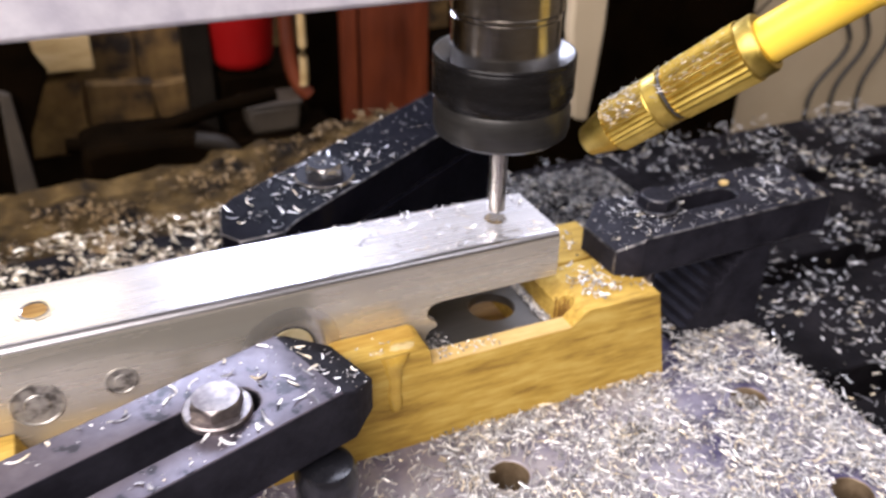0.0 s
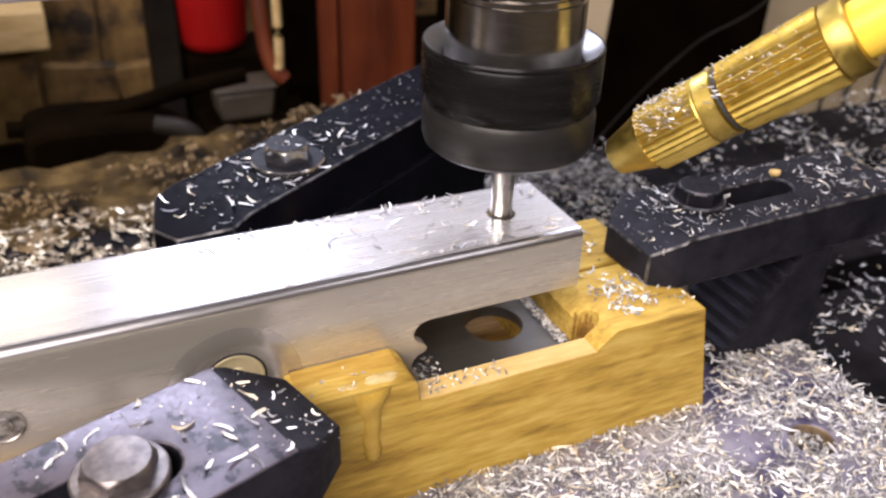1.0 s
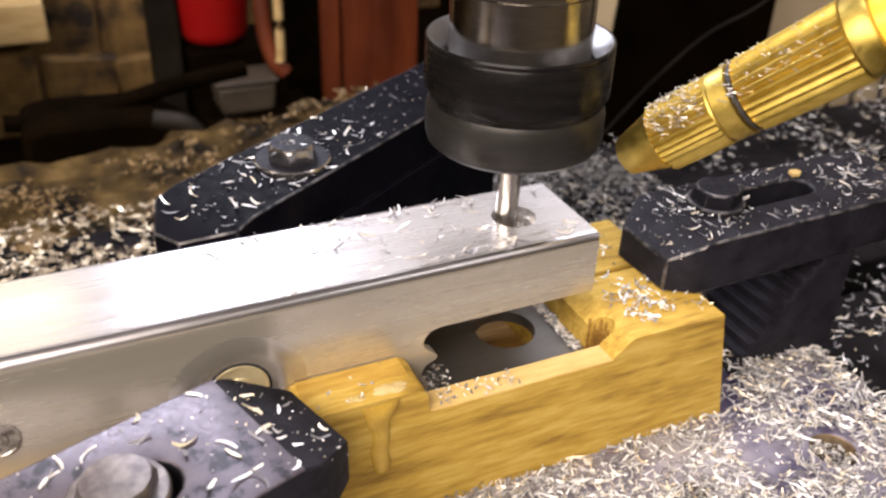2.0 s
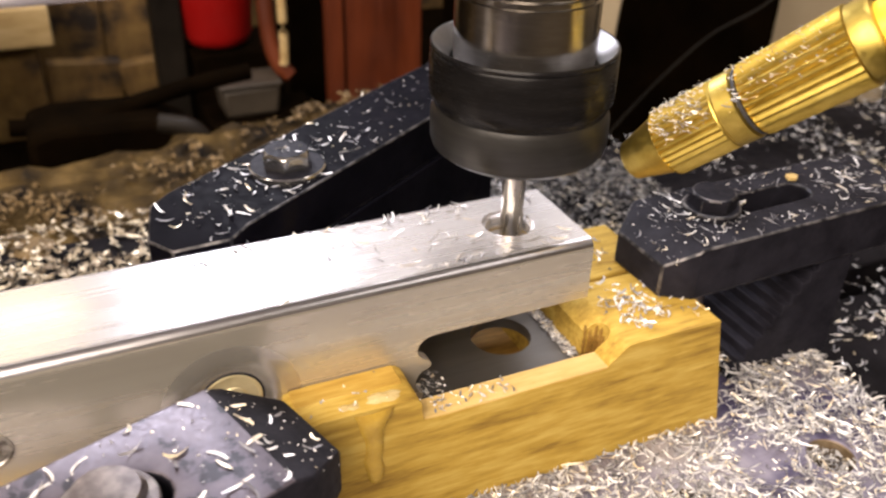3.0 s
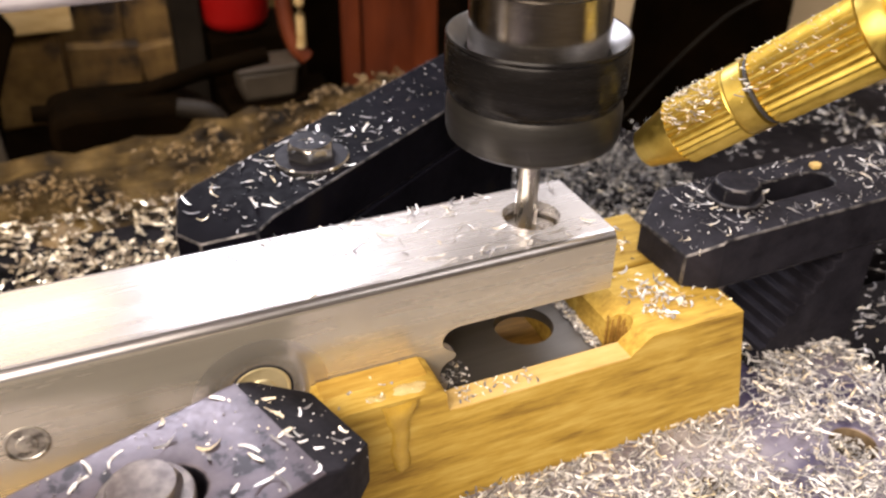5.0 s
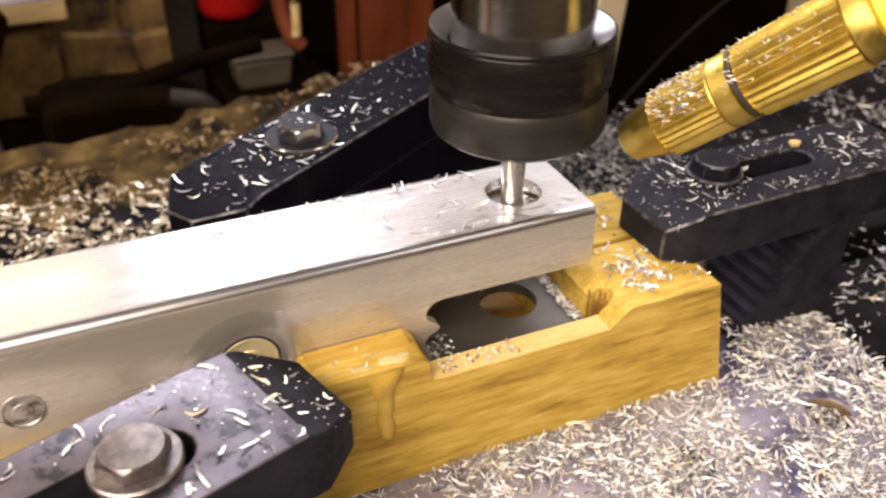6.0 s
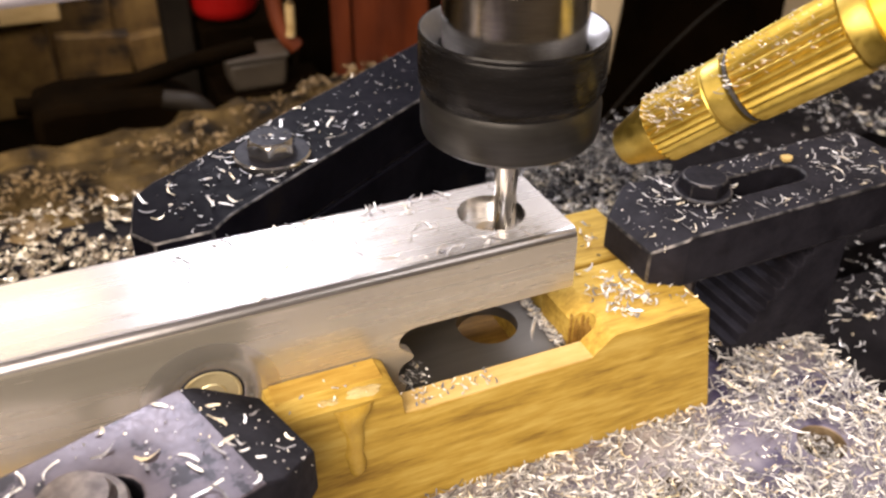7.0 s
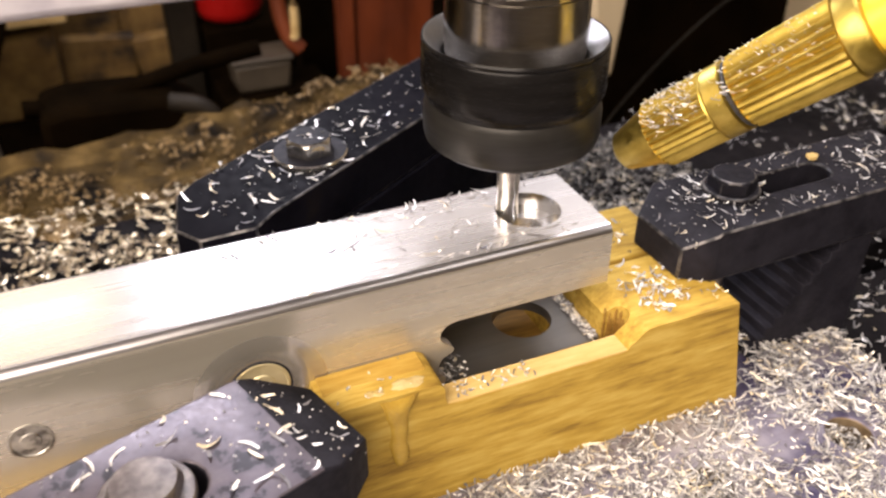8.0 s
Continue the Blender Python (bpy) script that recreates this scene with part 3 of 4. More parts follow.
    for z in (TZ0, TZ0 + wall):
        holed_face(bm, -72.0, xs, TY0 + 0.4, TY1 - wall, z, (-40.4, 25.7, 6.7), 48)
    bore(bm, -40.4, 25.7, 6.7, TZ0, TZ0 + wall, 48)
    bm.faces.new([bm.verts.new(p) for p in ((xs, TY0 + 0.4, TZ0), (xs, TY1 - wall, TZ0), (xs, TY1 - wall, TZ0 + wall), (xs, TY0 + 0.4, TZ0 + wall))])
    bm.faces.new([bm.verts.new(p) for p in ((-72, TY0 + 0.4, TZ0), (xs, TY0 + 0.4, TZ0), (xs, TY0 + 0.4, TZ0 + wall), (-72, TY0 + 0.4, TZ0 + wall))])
    part("inner_floor", bm, M_INNERALU, t, "lower wall with a round hole, toned grey for the shade inside")
    # what is still to be milled: rings that go down to the pocket's floor as the tool reaches them
    rings = []
    inner = 3.1
    for k, (mid, when) in enumerate(CUT_TIMES):
        outer = mid + 0.36 if k < 4 else POCKET[2] - 0.02
        bm = bmesh.new()
        lathe(bm, [(inner, TZ1 - 2.3), (inner, TZ1 - 0.02), (outer, TZ1 - 0.02), (outer, TZ1 - 2.3), (inner, TZ1 - 2.3)], 64, Matrix.Translation((px, py, 0)))
        rings.append((part("milled_ring", bm, M_ALU, t, "bright freshly milled ring"), when))
        inner = outer
    # spot-faced ring and bushings further along the front
    def facing(x, z):
        return Matrix.Translation((x, TY0 - 0.02, z)) @ Matrix.Rotation(radians(90), 4, "X")
    bm = bmesh.new()
    lathe(bm, [(5.6, -0.03), (5.7, 0.03), (12.2, 0.03), (12.5, -0.03)], 72, facing(-101.4, 31.3))
    part("spot_face", bm, M_SPOT, t, "faint turned ring round the bushing")
    for x, z, rad in ((-101.4, 32.3, 5.0), (-158.0, 33.0, 5.2), (-140.2, 34.2, 3.2)):
        bm = bmesh.new()
        lathe(bm, [(rad + 0.5, -0.05), (rad + 0.4, 0.25), (rad, 0.3), (rad - 0.2, 0.05), (rad * 0.55, 0.05), (rad * 0.5, 0.3), (0, 0.35)], 40, facing(x, z))
        part("bushing", bm, M_PALEBRASS if x > -110 else M_PLUG, t, "pale brass bushing in a cross hole" if x > -110 else "dull metal plug in a cross hole")
    # black ring put in for the shade in the bushing's gap
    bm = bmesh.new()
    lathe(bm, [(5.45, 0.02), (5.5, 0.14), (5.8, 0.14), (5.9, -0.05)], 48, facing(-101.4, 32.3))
    part("seal_ring", bm, M_BLACK, t, "black ring standing in for the dark gap round the bushing")
    return t, rings


TUBE, RINGS = build_tube()


# ---- strap clamps ----
def clamp_bar(bm, length, wide, z0, z1, nose, drop, cut, slot):
    """A strap lying along +x from its nose at the origin, with a sloped, chamfered nose and a long slot."""
    h = wide / 2
    s0, s1, sw, mid = slot
    cut_x, cut_y = cut
    n = 8
    loop = [(s0 + sw + sw * math.cos(radians(90 + 180 * k / n)), mid + sw * math.sin(radians(90 + 180 * k / n))) for k in range(n + 1)]
    loop += [(s1 - sw + sw * math.cos(radians(-90 + 180 * k / n)), mid + sw * math.sin(radians(-90 + 180 * k / n))) for k in range(n + 1)]
    rim = [(nose, -h), (length, -h), (length, h), (nose, h)]
    for z in (z0, z1):
        ring = [bm.verts.new((*p, z)) for p in rim]
        hole = [bm.verts.new((*p, z)) for p in loop]
        edges = [bm.edges.new((v[i], v[(i + 1) % len(v)])) for v in (ring, hole) for i in range(len(v))]
        bmesh.ops.triangle_fill(bm, use_beauty=True, use_dissolve=False, edges=edges)
    for i in range(len(loop)):
        a, b = loop[i], loop[(i + 1) % len(loop)]
        bm.faces.new([bm.verts.new(p) for p in ((*a, z0), (*b, z0), (*b, z1), (*a, z1))])
    for a, b in ((rim[0], rim[1]), (rim[1], rim[2]), (rim[2], rim[3])):
        bm.faces.new([bm.verts.new(p) for p in ((*a, z0), (*b, z0), (*b, z1), (*a, z1))])
    front = [(nose, -h), (cut_x, -h), (0, -h + cut_y), (0, h - cut_y), (cut_x, h), (nose, h)]
    low = [bm.verts.new((*p, z0)) for p in front]
    top = [bm.verts.new((*p, z1 - drop * (1 - p[0] / nose))) for p in front]
    bm.faces.new(low)
    for i in range(5):
        bm.faces.new((low[i], low[i + 1], top[i + 1], top[i]))
    bm.faces.new(top)
    bmesh.ops.remove_doubles(bm, verts=bm.verts, dist=0.01)


def hex_bolt(t, spot, z, across, high, washer, turn=0.0, steel=None):
    steel = steel or M_BOLT
    x, y = spot
    bm = bmesh.new()
    m = Matrix.Translation((x, y, z)) @ Matrix.Rotation(turn, 4, "Z")
    rad = across / math.sqrt(3)
    def hexagon(h, k):
        a = (2 * math.pi * k / 48) % (math.pi / 3) - math.pi / 6
        limit = rad * (1.0 - 0.16 * max(0.0, h - high + 1.1) / 1.1)
        return min(across / 2 / math.cos(a), limit) - rad if h < high + 0.01 else 0.0
    lathe(bm, [(rad, 0), (rad, high - 1.1), (rad, high - 0.7), (rad, high - 0.35), (rad, high), (rad * 0.66, high + 0.02), (rad * 0.5, high - 0.18 + 0.25), (0, high + 0.02)], 48, m, hexagon)
    head = part("bolt_head", bm, steel, t, "worn steel hex bolt head" if steel is not M_BLACK else "black oxide hex bolt head with rubbed edges", smooth=28)
    bm = bmesh.new()
    lathe(bm, [(rad * 0.6, 0.02), (washer, 0.02), (washer, 1.1), (washer - 0.3, 1.4), (rad * 0.6, 1.4)], 40, Matrix.Translation((x, y, z)))
    ring = part("washer", bm, steel, t, "steel washer")
    if steel is M_BLACK:
        # rubbed bare along the corners and the washer's rim
        for ob in (head, ring):
            rounded(ob, 0.22, 1)
            ob.data.materials.append(M_RUBBED)
            ob.modifiers["edges"].material = 1
            ob.modifiers["edges"].angle_limit = radians(24)
    if steel is M_DULLBOLT:
        # tops toned black for the dark they reflect; flats and rims stay bright
        for ob in (head, ring):
            ob.data.materials.append(M_BLACK)
            for p in ob.data.polygons:
                if p.normal.z > 0.97:
                    p.material_index = 1
    bm = bmesh.new()
    lathe(bm, [(across * 0.27, -z + 1), (across * 0.27, 0.2)], 16, Matrix.Translation((x, y, z)))
    part("stud", bm, M_BOLT, t)


def build_clamp(label, origin, angle, length, wide, z0, z1, nose, drop, cut, slot, bolt_at, material, across=11.5, washer=7.6, turn=0.3, high=5.0, steel=None):
    t = thing("strap_clamp", (origin[0], origin[1], z0), label, "clamp", "clamps holding the fixture", ride=ON_TABLE)
    bm = bmesh.new()
    clamp_bar(bm, length, wide, z0, z1, nose, drop, cut, slot)
    m = Matrix.Translation((origin[0], origin[1], 0)) @ Matrix.Rotation(radians(angle), 4, "Z")
    bmesh.ops.transform(bm, matrix=m, verts=bm.verts)
    bar = part("bar", bm, material, t, bevel=0.45)
    if material is not M_WORN:
        bar.data.materials.append(M_RUBBED)
        bar.modifiers["edges"].material = 1
    b = m @ Vector((*bolt_at, 0))
    hex_bolt(t, (b.x, b.y), z1, across, high, washer, turn, M_BOLT if material is M_WORN else steel)
    return t, m


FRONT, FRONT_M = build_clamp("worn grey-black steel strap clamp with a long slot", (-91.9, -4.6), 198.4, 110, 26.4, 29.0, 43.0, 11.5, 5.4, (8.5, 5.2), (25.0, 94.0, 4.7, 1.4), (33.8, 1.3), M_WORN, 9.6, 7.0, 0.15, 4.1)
RIGHT, RIGHT_M = build_clamp("black steel strap clamp pressing on the oak block's end", (-8.9, 22.2), 1.5, 76, 24.6, 29.5, 42.0, 7.0, 4.8, (6.2, 4.2), (17.0, 49.0, 3.9, 1.0), (20.4, 1.6), M_BLACK, 9.8, 6.6, 0.42, 4.6, M_BLACK)
REAR, REAR_M = build_clamp("black steel strap clamp behind the tube, flecked with chips", (-106.2, 54.6), 33.6, 132, 24.4, 31.0, 44.3, 14.0, 3.0, (8.5, 8.5), (31.0, 46.0, 4.2, -1.6), (38.4, -1.6), M_DIMBLACK, 10.2, 9.0, 0.16, 5.2, M_DULLBOLT)
# the front clamp's flat top takes the worn grey, all other faces the black
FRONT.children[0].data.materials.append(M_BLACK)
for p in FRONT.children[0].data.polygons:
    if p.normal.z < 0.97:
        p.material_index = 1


def build_step_block(label, origin, angle, steps, rise, run, wide, foot=0.0):
    bm = bmesh.new()
    line = [(0.0, 0.0)]
    for k in range(steps):
        line += [(run * k, rise * (k + 1)), (run * (k + 1), rise * (k + 1))]
    line += [(run * steps + 8, rise * steps), (run * steps + 8, 0.0)]
    prism(bm, line, "y", -wide / 2, wide / 2)
    m = Matrix.Translation((*origin, foot + 0.02)) @ Matrix.Rotation(radians(angle), 4, "Z")
    bmesh.ops.transform(bm, matrix=m, verts=bm.verts)
    single("step_block", bm, M_BLACK, (*origin, 0), label, "step block", "stepped supports of the clamps", ride=ON_TABLE, bevel=0.25, smooth=0)


build_step_block("black steel step block with fine teeth under a clamp", (16.0, 24.0), 0, 11, 2.65, 2.1, 24)


def build_riser():
    bm = bmesh.new()
    box(bm, 30, 120, -13, 13, -12, 30.9)
    bmesh.ops.transform(bm, matrix=REAR_M, verts=bm.verts)
    single("riser_block", bm, M_DIMBLACK, (-70, 90, -12), "plain black steel riser block under the rear clamp", "riser block", ride=ON_TABLE, bevel=0.6)


build_riser()


def build_jack():
    """The black cap screw under the front clamp."""
    t = thing("cap_screw", (-103.2, -19.8, 0), "black socket cap screw standing under the clamp's nose", "screw", ride=ON_TABLE)
    bm = bmesh.new()
    m = Matrix.Translation((-103.2, -19.8, 0))
    lathe(bm, [(0, 25.2), (3.2, 25.2), (6.0, 24.2), (7.0, 22.0), (7.0, 14.0), (6.5, 13.2), (4.2, 13.0), (4.0, 0.1)], 36, m)
    part("head", bm, M_SCREW, t)


build_jack()


# ---- the spindle head ----
def build_spindle():
    t = thing("spindle", (*HUB, 65), "steel milling spindle with a black collet nut and an end mill", "milling spindle", ride=ON_HEAD)
    m = Matrix.Translation((*HUB, 0))
    bm = bmesh.new()
    lathe(bm, [(12.6, 80.6), (13.2, 81.2), (13.2, 95.2), (12.8, 95.4), (12.8, 96.3), (13.1, 96.6), (13.5, 97.0), (13.5, 150), (0, 150)], 96, m)
    part("shaft", bm, M_STEEL, t, "ground bright steel shaft")
    bm = bmesh.new()
    lathe(bm, [(2.6, 64.8), (13.4, 64.8), (15.2, 65.4), (16.7, 66.6), (17.1, 68.0), (17.1, 72.6), (16.7, 74.2), (16.5, 74.7)], 96, m)
    skirt = bm
    bm = bmesh.new()
    lathe(bm, [(16.5, 74.7), (16.9, 75.7), (17.35, 76.4), (17.45, 77.2), (17.45, 84.9), (17.2, 85.3), (17.35, 85.6), (17.45, 86.0), (17.25, 86.4), (16.95, 86.35)], 96, m)
    nut = part("collet_nut", bm, M_NUT, t, "blackened collet nut with a shallow groove")
    part("skirt", skirt, M_SKIRT, nut, "dark steel skirt, a little lighter than the nut")
    bm = bmesh.new()
    lathe(bm, [(16.95, 86.35), (16.7, 86.2), (14.0, 83.3), (13.7, 82.9), (13.7, 81.0)], 96, m)
    part("rim", bm, M_RIM, nut, "satin steel rim")
    # end mill: plain shank, then two helical flutes
    bm = bmesh.new()
    rows, n = [], 28
    heights = [65.2, 55.0] + [54.5 - 0.6 * k for k in range(20)]
    for i, z in enumerate(heights):
        row = []
        for k in range(n):
            a = 2 * math.pi * k / n
            deep = 0.0 if i < 2 else min(1.0, (i - 1) / 3) * 0.17
            tw = (z - 54) * 0.28
            rr = 2.36 - deep * max(0.0, math.cos(2 * (a - tw))) ** 1.5
            row.append(bm.verts.new((HUB[0] + rr * math.cos(a), HUB[1] + rr * math.sin(a), z)))
        rows.append(row)
    for p, q in zip(rows, rows[1:]):
        for k in range(n):
            bm.faces.new((p[k], p[(k + 1) % n], q[(k + 1) % n], q[k]))
    bm.faces.new(rows[-1])
    part("end_mill", bm, M_CARBIDE, t, "slim fluted end mill")


def build_nozzle():
    t = thing("coolant_nozzle", (-15, -5, 83), "knurled brass coolant nozzle on a yellow hose, dusted with chips", "nozzle", ride=ON_HEAD)
    tip, ring = Vector(NOZ_TIP), Vector(NOZ_RING)
    way = (ring - tip).normalized()
    m = along(tip, ring)
    ln = (ring - tip).length
    fat = Matrix.Diagonal((1.21, 1.21, 1, 1))
    m = m @ fat

    def knurl(depth, a, b):
        return lambda h, k: -depth * (1, 0.35, 0, 0.35)[k % 4] if a < h < b else 0.0
    bm = bmesh.new()
    lathe(bm, [(0.9, 1.5), (1.1, 0.1), (2.6, 0.0), (3.1, 0.5), (4.7, 7.8), (5.0, 8.6)], 64, m)
    part("tip", bm, M_BRASS, t, "smooth tapered brass tip", smooth=50)
    bm = bmesh.new()
    lathe(bm, [(4.9, 8.4), (5.3, 8.7), (5.32, 8.8), (5.35, ln - 5.0), (5.3, ln - 4.9), (5.2, ln - 4.6), (5.4, ln - 4.2), (5.4, ln - 1.0), (4.9, ln - 0.7)], 120, m, knurl(0.50, 8.75, ln - 4.95))
    part("front_barrel", bm, M_BRASS, t, "fluted brass barrel", smooth=25)
    bm = bmesh.new()
    lathe(bm, [(4.6, ln - 0.9), (5.15, ln - 0.5), (5.2, ln + 0.1), (4.6, ln + 0.4)], 64, m)
    part("seal", bm, M_RING, t, "black rubber seal")
    bm = bmesh.new()
    lathe(bm, [(4.8, ln + 0.3), (5.5, ln + 0.5), (5.55, ln + 0.6), (5.9, ln + 18.9), (5.9, ln + 19.0), (5.4, ln + 19.2), (5.3, ln + 20.4)], 104, m, knurl(0.72, ln + 0.55, ln + 18.95))
    part("rear_barrel", bm, M_BRASS, t, "coarsely fluted brass barrel", smooth=25)
    bm = bmesh.new()
    lathe(bm, [(4.2, ln + 18.8), (5.6, ln + 19.3), (5.65, ln + 22.3), (5.3, ln + 23.0), (4.4, ln + 23.2)], 64, m)
    part("collar", bm, M_BRASS, t, "plain brass collar")
    bm = bmesh.new()
    lathe(bm, [(4.2, ln + 22.0), (4.2, ln + 44), (4.3, ln + 45.5), (4.8, ln + 46.5), (5.0, ln + 48.5), (5.0, ln + 54), (4.7, ln + 55.5), (4.2, ln + 57), (4.1, ln + 110)], 48, m)
    part("hose", bm, M_YELLOW, t, "bright yellow plastic hose", smooth=60)


NOZ_TIP, NOZ_RING = (-24.1, 10.8, 65.4), (-12.4, -4.6, 81.9)
build_spindle()
build_nozzle()


def build_head_plate():
    bm = bmesh.new()
    prism(bm, [(8.0, 105.0), (9.0, 104.4), (60, 104.4), (60, 150), (8.0, 150)], "x", -330, -58)
    single("head_plate", bm, M_HEAD, (-150, 30, 103), "pale grey lower edge of the mill's head cover, speckled with chips", "machine cover", ride=ON_HEAD, bevel=0.6)


build_head_plate()


# ---- behind the machine ----
def build_room():
    # white upper wall, cream walls and ceiling are unseen, added for metal to reflect
    walls = (("wall_north", (-1500, 1500, 760, 790, 180, 1400), M_WHITE, "unseen white upper wall, added for the tube's top to reflect"),
             ("wall_north_low", (-1500, 1500, 760, 792, -620, 180), M_WALL, "dark brown plywood lining of the wall"),
             ("wall_south", (-1500, 1500, -1530, -1500, -620, 1400), M_CREAM, "unseen cream wall, added for the metal to reflect"),
             ("wall_west", (-1530, -1500, -1500, 790, -620, 1400), M_CREAM, "unseen cream wall, added for the metal to reflect"),
             ("wall_east", (1500, 1530, -1500, 790, -620, 1400), M_CREAM, "unseen cream wall, added for the metal to reflect"),
             ("ceiling", (-1530, 1530, -1530, 792, 1400, 1420), M_CREAM, "unseen pale ceiling, added for the metal to reflect"),
             ("floor", (-1530, 1530, -1530, 792, -640, -620), M_DARK, "dark workshop floor"))
    for name, ends, mat, label in walls:
        bm = bmesh.new()
        box(bm, *ends)
        single(name, bm, mat, (ends[0], ends[2], ends[4]), label, "wall" if "wall" in name else name, kind="structure")
    bm = bmesh.new()
    n = 60
    grid = [[bm.verts.new((-500 + 555 * i / n, 173 + 150 * j / n, -40 - 34 * max(0, 1 - j / n / 0.2) - 90 * max(0, j / n - 0.72 - 0.75 * max(0, i / n - 0.68)) ** 0.6 + 5 * noise.noise((i * 0.5, j * 0.5, 1)) + 4 * noise.noise((i * 1.3, j * 1.3, 4)))) for j in range(n + 1)] for i in range(n + 1)]
    for i in range(n):
        for j in range(n):
            bm.faces.new((grid[i][j], grid[i + 1][j], grid[i + 1][j + 1], grid[i][j + 1]))
    single("swarf_bed", bm, M_DIRT, (0, 300, -42), "brown bed of old swarf behind the table", "swarf tray", kind="structure", smooth=80)
    bm = bmesh.new()
    box(bm, -700, 900, 173, 740, -180, -130)
    single("bench", bm, M_DARK, (0, 400, -180), "dark bench that carries the machine", "bench", kind="structure")


def build_background():
    bm = bmesh.new()
    box(bm, -330, -118, 520, 600, -61, -34)
    single("pine_board", bm, M_PINE, (-220, 560, -61), "pale pine board on a dark crate", "board", bevel=1.5)
    bm = bmesh.new()
    box(bm, -330, -130, 530, 600, -130, -61.5)
    single("plywood_crate", bm, M_WALL, (-220, 560, -130), "brown plywood crate under the pine board", "crate", bevel=2)
    # brown plywood offcuts leaning at the back
    for x0, x1, z0, z1, y, tilt in ((-152, -84, -130, 60, 600, 2), (-82, -40, -130, 40, 606, -1), (-130, -78, -130, -86, 560, 4), (-74, -40, -130, -92, 556, -5), (-38, 40, -130, 80, 640, 0)):
        bm = bmesh.new()
        box(bm, x0, x1, y, y + 14, z0, z1)
        bmesh.ops.rotate(bm, verts=bm.verts, cent=(x0, y, z0), matrix=Matrix.Rotation(radians(tilt), 3, "Y"))
        single("plywood_offcut", bm, M_WALL, (x0, y, z0), "brown plywood offcut leaning behind the bench", "board", "leaning offcuts", bevel=1.2)
    bm = bmesh.new()
    box(bm, -58, -38, 480, 498, -130, 160)
    single("grey_post", bm, M_GREY, (-48, 490, -70), "grey painted steel post", "post", bevel=2)
    t = thing("red_bucket", (-14, 492, -61), "small red plastic bucket on a shelf behind the machine", "bucket")
    bm = bmesh.new()
    lathe(bm, [(0, -60.5), (16, -60.5), (20.5, -58), (23, -52), (29, 30), (31, 31), (29, 32), (27, 30), (21, -50), (0, -52)], 48, Matrix.Translation((-14, 492, 0)))
    part("shell", bm, M_RED, t, smooth=50)
    bm = bmesh.new()
    lathe(bm, [(31.2, 28), (32.6, 29), (32.8, 32), (31.2, 33)], 48, Matrix.Translation((-14, 492, 0)))
    part("rim", bm, M_RED, t, smooth=50)
    # block added under the bucket, where there is only a dark hollow
    bm = bmesh.new()
    box(bm, -36, 24, 466, 520, -130, -61)
    single("shelf_block", bm, M_DARK, (-8, 492, -130), "near-black block added in the dark hollow under the red bucket", "block", bevel=1.5)
    bm = bmesh.new()
    tube_path(bm, [(4, 424, 150), (4, 424, 20), (4.5, 423, -30), (8, 420, -52), (15, 418, -63)], 5.2)
    single("brown_hose", bm, M_RUST, (4, 424, -63), "red-brown hose hanging beside the bucket", "hose", smooth=60)
    bm = bmesh.new()
    tube_path(bm, [(12, 414, 150), (12, 414, 20), (12, 414, -44), (11, 414, -54)], 2.9)
    single("tan_hose", bm, M_PINE, (12, 414, -54), "tan hose hanging behind the machine", "hose", smooth=60)
    for x0, x1, y, z in ((36.3, 46.8, 400, -130), (48.8, 100, 402, -130)):
        bm = bmesh.new()
        box(bm, x0, x1, y, y + 9, z, 210)
        single("upright_board", bm, M_RUST, (x0, y, z), "red-brown upright board behind the spindle", "board", "red-brown boards", bevel=0.8)
    # black sheet filling what is only a dark gap behind the hoses
    bm = bmesh.new()
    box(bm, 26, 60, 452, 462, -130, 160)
    single("dark_board", bm, M_DARK, (38, 456, -70), "near-black sheet put where there is only a dark gap behind the hoses", "board", bevel=1)
    # box added for the tub to stand on
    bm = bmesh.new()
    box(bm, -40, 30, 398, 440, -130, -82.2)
    single("dark_box", bm, M_DARK, (0, 420, -130), "near-black box added under the pale tub", "box", bevel=2)
    t = thing("pale_tub", (-12, 416, -82), "small cloudy plastic tub on a dark box", "tub")
    bm = bmesh.new()
    prism(bm, [(-29, -81.9), (4, -81.9), (6, -63.5), (-31, -63.5)], "y", 404, 430)
    part("body", bm, M_TUB, t, bevel=2.5)
    bm = bmesh.new()
    box(bm, -32, 7, 403, 431, -63.4, -60.5)
    part("lid", bm, M_TUB, t, bevel=1.0)
    # black pipe and a block filling a dark cavity, left of the rear clamp
    t = thing("way_cover", (-100, 310, -60), "near-black block and pipe where a dark cavity is behind the table", "way cover")
    bm = bmesh.new()
    prism(bm, [(-144, -130), (-139, -34), (-126, -31), (-80, -33), (-61, -46), (-62, -130)], "y", 300, 340)
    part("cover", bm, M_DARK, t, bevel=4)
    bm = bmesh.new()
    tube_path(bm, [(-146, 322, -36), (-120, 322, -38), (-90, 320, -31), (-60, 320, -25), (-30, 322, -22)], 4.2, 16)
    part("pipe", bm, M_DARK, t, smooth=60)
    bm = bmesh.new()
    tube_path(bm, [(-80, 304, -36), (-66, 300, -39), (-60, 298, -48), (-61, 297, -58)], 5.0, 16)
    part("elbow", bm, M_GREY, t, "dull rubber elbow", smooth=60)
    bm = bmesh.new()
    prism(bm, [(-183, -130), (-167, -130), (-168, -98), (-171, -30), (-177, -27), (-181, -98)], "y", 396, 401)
    single("wooden_prop", bm, M_TUB, (-175, 398, -130), "dull grey-brown wooden prop standing beside the dark cavity", "board", bevel=1)
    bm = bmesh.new()
